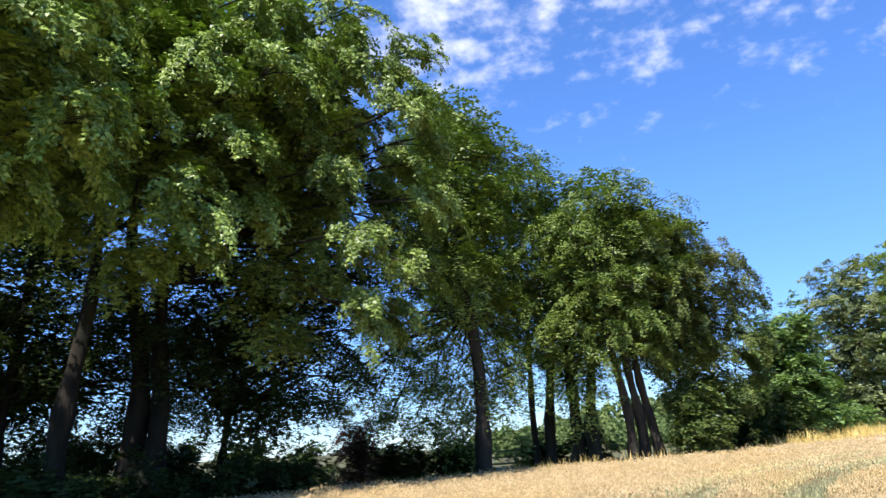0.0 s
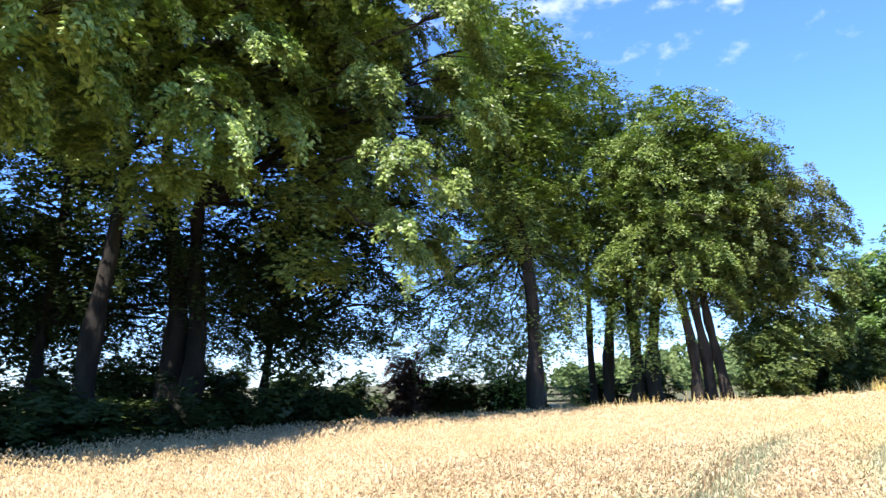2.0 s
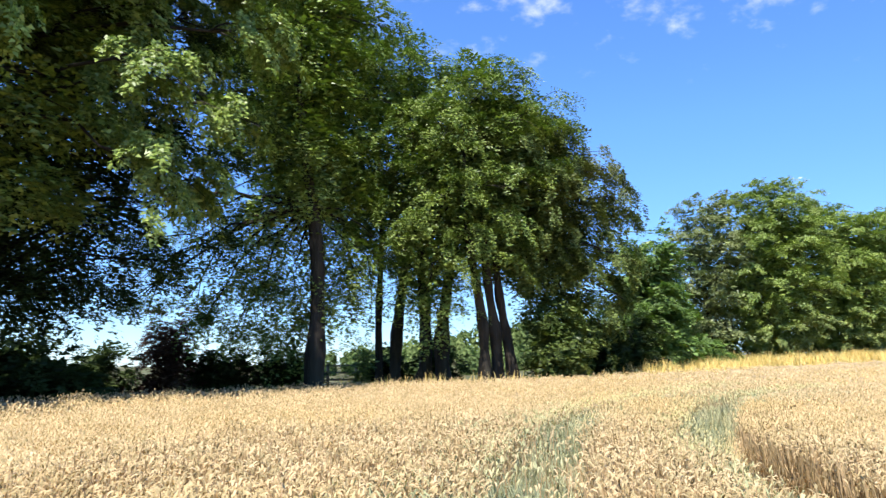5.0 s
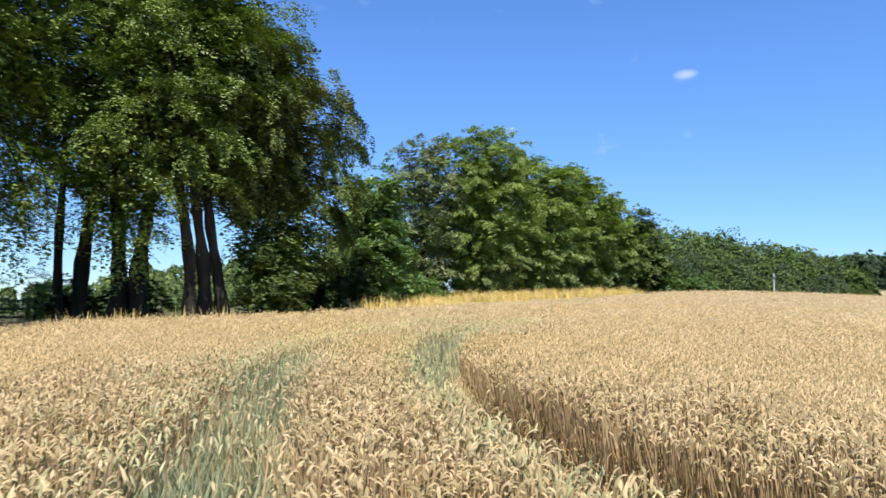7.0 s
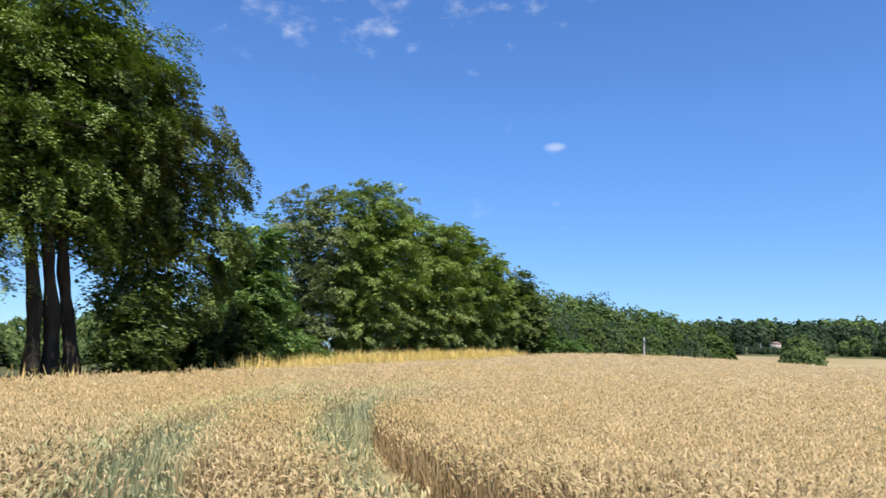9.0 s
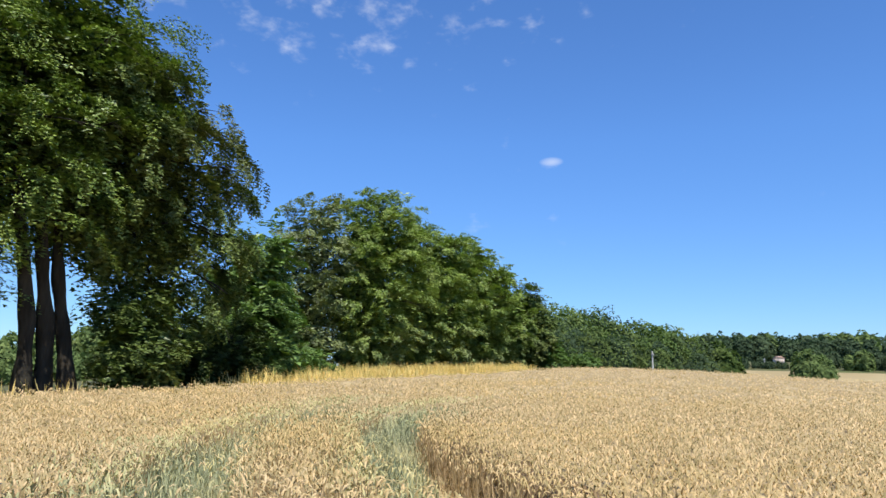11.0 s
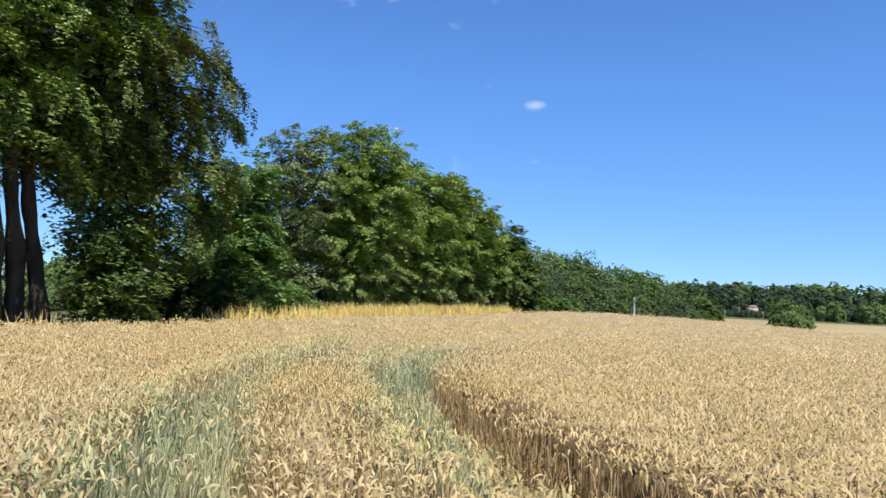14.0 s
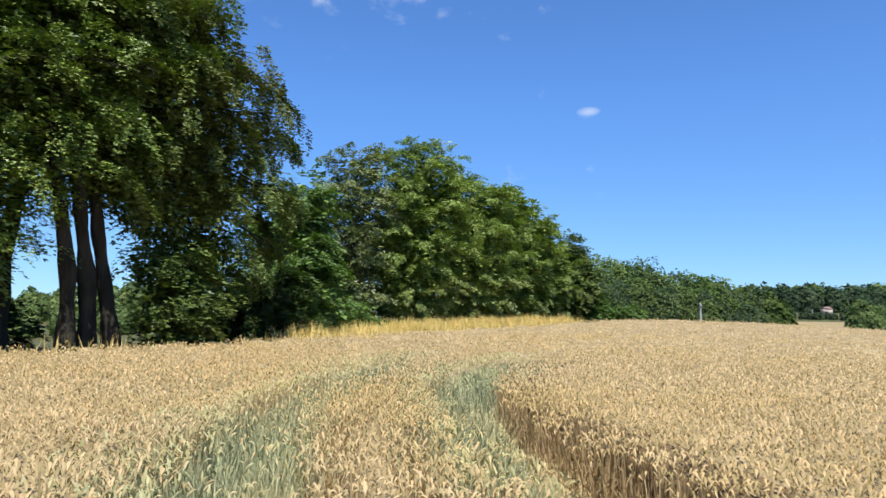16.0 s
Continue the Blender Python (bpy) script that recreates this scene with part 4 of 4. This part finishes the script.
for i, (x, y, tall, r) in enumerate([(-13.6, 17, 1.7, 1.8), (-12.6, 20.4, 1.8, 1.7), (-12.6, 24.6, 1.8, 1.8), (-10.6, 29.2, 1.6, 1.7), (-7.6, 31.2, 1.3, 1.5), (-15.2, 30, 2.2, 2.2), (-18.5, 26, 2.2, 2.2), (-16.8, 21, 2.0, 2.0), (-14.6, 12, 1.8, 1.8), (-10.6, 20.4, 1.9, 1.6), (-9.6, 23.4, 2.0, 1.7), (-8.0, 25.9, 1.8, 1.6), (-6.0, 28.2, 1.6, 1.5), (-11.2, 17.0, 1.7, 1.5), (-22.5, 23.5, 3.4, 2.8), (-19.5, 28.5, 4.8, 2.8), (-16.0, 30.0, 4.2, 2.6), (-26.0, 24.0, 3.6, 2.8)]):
    shrub("dark low undergrowth beneath the big trees", x, y, tall, r, 1.5, 12, 24, 70 + i, M_LEAF_SHADE, 0.17, "undergrowth")
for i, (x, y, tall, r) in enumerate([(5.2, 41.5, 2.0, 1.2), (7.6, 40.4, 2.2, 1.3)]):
    shrub("dark low bush between the tree trunks", x, y, tall, r, 1.2, 12, 24, 85 + i, M_LEAF_SHADE, 0.17, "undergrowth")


def crown_shell(rng, x, y, z0, tall, r, count, side):
    """A rounded distant crown: small leafy facets over a lumpy egg."""
    d = rng.normal(0, 1, (count, 3))
    d /= np.linalg.norm(d, axis=1)[:, None]
    ph = rng.uniform(0, 6.28, 6)
    bulge = 1 + 0.13 * np.sin(d[:, 0] * 5 + ph[0]) * np.sin(d[:, 1] * 5 + ph[1]) + 0.1 * np.sin(d[:, 2] * 7 + d[:, 0] * 6 + ph[2]) + rng.normal(0, 0.03, count)
    size = np.array([r, r, tall * 0.5])
    pos = np.array([x, y, z0 + tall * 0.5]) + d * size * bulge[:, None]
    nrm = d / size * r + rng.normal(0, 0.45, (count, 3)) + (0, 0, 0.25)
    nrm /= np.linalg.norm(nrm, axis=1)[:, None]
    a = np.cross(nrm, rng.normal(0, 1, (count, 3)))
    a /= np.linalg.norm(a, axis=1)[:, None]
    b = np.cross(nrm, a)
    s = side * rng.uniform(0.6, 1.25, (count, 1))
    v = np.stack([pos + a * s * 0.6, pos - a * s * 0.3 + b * s * 0.5, pos - a * s * 0.3 - b * s * 0.5], 1).reshape(-1, 3)
    return v, np.arange(count * 3).reshape(-1, 3)


def far_wood(name, label, line, spread, tall, count, seed, mat, side, facets, profile=(1.0, 1.0, 1.0, 1.0)):
    """Many distant crowns along a line of x, y places, in one mesh."""
    rng = np.random.default_rng(seed)
    line = np.array(line, float)
    x, y, _, _ = along(line, (np.arange(count) + rng.uniform(-0.4, 0.4, count)) / count)
    mats = mat if isinstance(mat, tuple) else (mat,)
    out = [[] for _ in mats]
    for k, (px, py) in enumerate(zip(x + rng.normal(0, spread, count), y + rng.normal(0, spread, count))):
        h = rng.uniform(*tall) * float(np.interp(k / count, (0, 0.12, 0.5, 1), profile))
        out[rng.integers(0, len(mats))].append(crown_shell(rng, px, py, float(height(px, py)) - 0.12 * h, h, h * rng.uniform(0.26, 0.4), facets, side))
    for pieces, m in zip(out, mats):
        v, q = joined(pieces)
        tagged(new(name, mesh_of(name, v, q, m)), label, "woodland", kind="stuff")


def far_shrub(name, label, x, y, tall, r, seed, mat, side, category):
    rng = np.random.default_rng(seed)
    top = new(name)
    z = float(height(x, y))
    top.location = (x, y, z)
    tagged(top, label, category, "valley bushes")
    v, f = tube([(0, 0, -0.2), (0.1, 0, tall * 0.3), (0, 0.1, tall * 0.6)], [0.25, 0.2, 0.1], 8)
    part("trunk", mesh_of("trunk", v, f, M_BARK, True), top)
    pieces = [crown_shell(rng, 0, 0, -0.05 * tall, tall, r, 3000, side), crown_shell(rng, 0, 0, 0.0, tall * 0.86, r * 0.8, 2200, side * 2.4)]
    for _ in range(7):
        a, k = rng.uniform(0, 6.28), rng.uniform(0.3, 0.62)
        pieces.append(crown_shell(rng, math.cos(a) * r * 0.6, math.sin(a) * r * 0.6, rng.uniform(0.0, 0.35) * tall, tall * k, r * 0.55, 700, side))
    v, f = joined(pieces)
    part("crown", mesh_of("crown", v, f, mat), top)


far_wood("far_woodland", "pale and mid-green trees along the front of the wood beyond the wheat", [(76, 74), (88, 65), (95.5, 58.5)], 1.6, (6.0, 8.2), 40, 101, (M_LEAF_EDGE, M_LEAF_FAR, M_LEAF_HAZE), 0.3, 1700, (1.0, 1.0, 1.0, 0.85))
far_wood("far_woodland", "mixed green woodland rising beyond the wheat field", [(92, 104), (108, 88), (113, 80), (116.5, 71.5)], 2.6, (12.8, 15.0), 54, 108, (M_LEAF_FAR, M_LEAF_HAZE, M_LEAF_EDGE), 0.52, 1350, (1.05, 1.05, 1.0, 0.74))
far_wood("far_woodland", "dark wooded ridge in the distance", [(300, 330), (390, 210), (430, 120), (440, 20)], 12, (12.6, 14.4), 150, 102, M_LEAF_HAZE, 1.7, 300)
far_wood("far_woodland", "dark wooded ridge in the distance", [(240, 250), (310, 165), (330, 90), (340, 20)], 10, (10, 13), 110, 103, (M_LEAF_HAZE, M_LEAF_FAR), 1.6, 320)
far_wood("far_woodland", "hedgerow trees below the distant ridge", [(164.5, 112.8), (182.6, 88.9)], 2, (2.2, 3.2), 28, 105, M_LEAF_HAZE, 0.55, 700)
far_wood("far_woodland", "rounded hedgerow trees below the distant ridge", [(186.4, 80.0), (191, 68), (200.4, 40)], 2, (3.8, 5.4), 30, 106, (M_LEAF_HAZE, M_LEAF_FAR), 0.65, 650)
far_wood("far_woodland", "low hedge along the far side of the cut field", [(181, 91), (188, 76)], 0.8, (1.5, 2.0), 18, 109, M_LEAF_HAZE, 0.4, 300)
far_wood("far_woodland", "dark trees behind the farm building", [(226, 128), (238, 104), (246, 80)], 4, (6.0, 8.5), 34, 110, M_LEAF_HAZE, 1.0, 500)
far_wood("far_woodland", "green wooded hill seen between the trunks", [(20, 268), (70, 262), (110, 255), (140, 240)], 8, (8, 12), 70, 104, M_LEAF_FAR, 1.5, 320)
far_wood("far_woodland", "green wooded slope seen between the trunks", [(14, 205), (60, 198), (105, 182)], 6, (6, 8.5), 60, 107, M_LEAF_FAR, 1.2, 320)


# ---------------------------------------------------------------- grass along the field's edge
def grass_strip(name, label, line, width, count, tall, blade, mat, seed, per=3, inner=0.0):
    rng = np.random.default_rng(seed)
    x, y, dx, dy = along(line, rng.uniform(0, 1, count))
    o = rng.uniform(inner, width, count)
    x, y = x - dy * o, y + dx * o
    h = tall * (0.8 + 0.25 * lumps(x, y, 3.0, seed))
    v, f = blades(rng, x, y, height(x, y), h, blade, per, 0.4)
    tagged(new(name, mesh_of(name, v, f, mat)), label, "grass", kind="stuff")


EAST_EDGE = FIELD[11:16]
MID_EDGE = FIELD[7:13]
WEST_EDGE = FIELD[2:9]
grass_strip("dry_grass", "tall golden dry grass between the wheat and the trees", EAST_EDGE, 7.0, 7000, 1.55, 0.015, M_DRY, 41)
grass_strip("verge_grass", "dull green and straw-coloured verge grass under the trees", MID_EDGE, 5.0, 4200, 0.85, 0.012, M_VERGE, 42)
grass_strip("verge_grass", "dull green shaded verge grass under the big trees", WEST_EDGE, 3.5, 2600, 0.6, 0.012, M_VERGE, 43)
grass_strip("seed_stalks", "scattered tall pale seeding grass stalks at the edge of the wheat", FIELD[8:13], 1.2, 420, 1.4, 0.016, M_DRY, 44, 2)


# ---------------------------------------------------------------- fence, poles, house, far fields
def fence(x0, y0, x1, y1, posts):
    top = new("fence")
    top.location = (x0, y0, float(height(x0, y0)))
    tagged(top, "weathered wooden post and rail fence behind the trees", "fence")
    turn = math.atan2(y1 - y0, x1 - x0)
    off = np.array(top.location)
    for i in range(posts):
        t = i / (posts - 1)
        x, y = x0 + (x1 - x0) * t, y0 + (y1 - y0) * t
        v, f = box(x, y, float(height(x, y)) + 0.6, 0.13, 0.13, 1.35, turn)
        part("post", mesh_of("post", v - off, f, M_WOOD), top)
        if i:
            for z in (0.45, 0.8, 1.15):
                xm, ym = (x + px) / 2, (y + py) / 2
                v, f = box(xm, ym, float(height(xm, ym)) + z, math.hypot(x - px, y - py) - 0.14, 0.05, 0.1, turn)
                part("rail", mesh_of("rail", v - off, f, M_WOOD), top)
        px, py = x, y


fence(-2.0, 41.8, 5.2, 42.8, 6)


def pole(x, y, tall):
    top = new("telegraph_pole")
    top.location = (x, y, float(height(x, y)))
    tagged(top, "pale grey wooden pole before the distant wood", "pole", "poles in the valley")
    v, f = tube([(0, 0, -0.3), (0, 0, tall * 0.5), (0, 0, tall)], [0.11, 0.1, 0.08], 8)
    part("shaft", mesh_of("shaft", v, f, M_POLE, True), top)
    v, f = box(0, 0, tall - 0.4, 1.1, 0.1, 0.12, 0.8)
    part("crossarm", mesh_of("crossarm", v, f, M_POLE), top)


pole(79.6, 56.1, 4.0)
pole(183.6, 86.7, 2.6)


def field_sheet(name, label, az0, az1, d0, d1, mat):
    """A piece of far field laid on the ground."""
    a, r = np.meshgrid(np.radians(np.linspace(az0, az1, 30)), np.linspace(d0, d1, 24), indexing="ij")
    x, y = 2.2 + r * np.sin(a), 8 + r * np.cos(a)
    v = np.stack([x, y, height(x, y) + 0.12], -1).reshape(-1, 3)
    i, j = np.meshgrid(np.arange(29), np.arange(23), indexing="ij")
    k = (i * 24 + j).ravel()
    tagged(new(name, mesh_of(name, v, np.stack([k, k + 1, k + 25, k + 24], -1), mat, True)), label, "field", kind="structure")


field_sheet("stubble_field", "pale cut field on the far valley side", 58, 100, 120, 188, M_STUBBLE)
far_shrub("shrub", "large round bush standing in the valley beyond the wheat", 97.9, 44.8, 6.1, 2.6, 95, M_LEAF_FAR, 0.34, "shrub")
far_shrub("tree", "round green tree at the end of the wood", 96.4, 56.2, 6.9, 2.9, 96, M_LEAF_EDGE, 0.34, "tree")
shrub("bright green bush at the corner of the field", 66.0, 60.5, 3.2, 2.4, 2.0, 18, 28, 97, M_LEAF_FRESH, 0.25, "valley bushes", bough=1.0)
shrub("bright green bush at the corner of the field", 71.0, 60.0, 2.8, 2.2, 2.0, 16, 28, 98, M_LEAF_FRESH, 0.25, "valley bushes", bough=1.0)


def barn(x, y, turn):
    """A small pale building with a tiled gable roof."""
    top = new("barn")
    top.location = (x, y, float(height(x, y)))
    top.rotation_euler = (0, 0, turn)
    top.scale = (0.62, 0.62, 0.62)
    tagged(top, "small pale farm building with a tiled roof across the valley", "barn")
    v, f = box(0, 0, 1.1, 4.2, 3.2, 2.2)
    part("wall", mesh_of("wall", v, f, M_RENDER), top)
    v = np.array([(-2.3, -1.9, 2.15), (2.3, -1.9, 2.15), (2.3, 1.9, 2.15), (-2.3, 1.9, 2.15), (-2.3, 0, 3.3), (2.3, 0, 3.3)])
    part("roof", mesh_of("roof", v, [np.array([[0, 1, 5, 4], [2, 3, 4, 5], [0, 3, 2, 1]]), np.array([[0, 4, 3], [1, 2, 5]])], M_TILE), top)
    for dx in (-1.3, 1.3):
        v, f = box(dx, -1.62, 1.2, 0.6, 0.06, 0.8)
        part("window", mesh_of("window", v, f, M_GLASS), top)
    v, f = box(0, -1.62, 1.0, 0.9, 0.06, 2.0)
    part("door", mesh_of("door", v, f, M_WOOD), top)


barn(209.8, 93.8, 0.9)
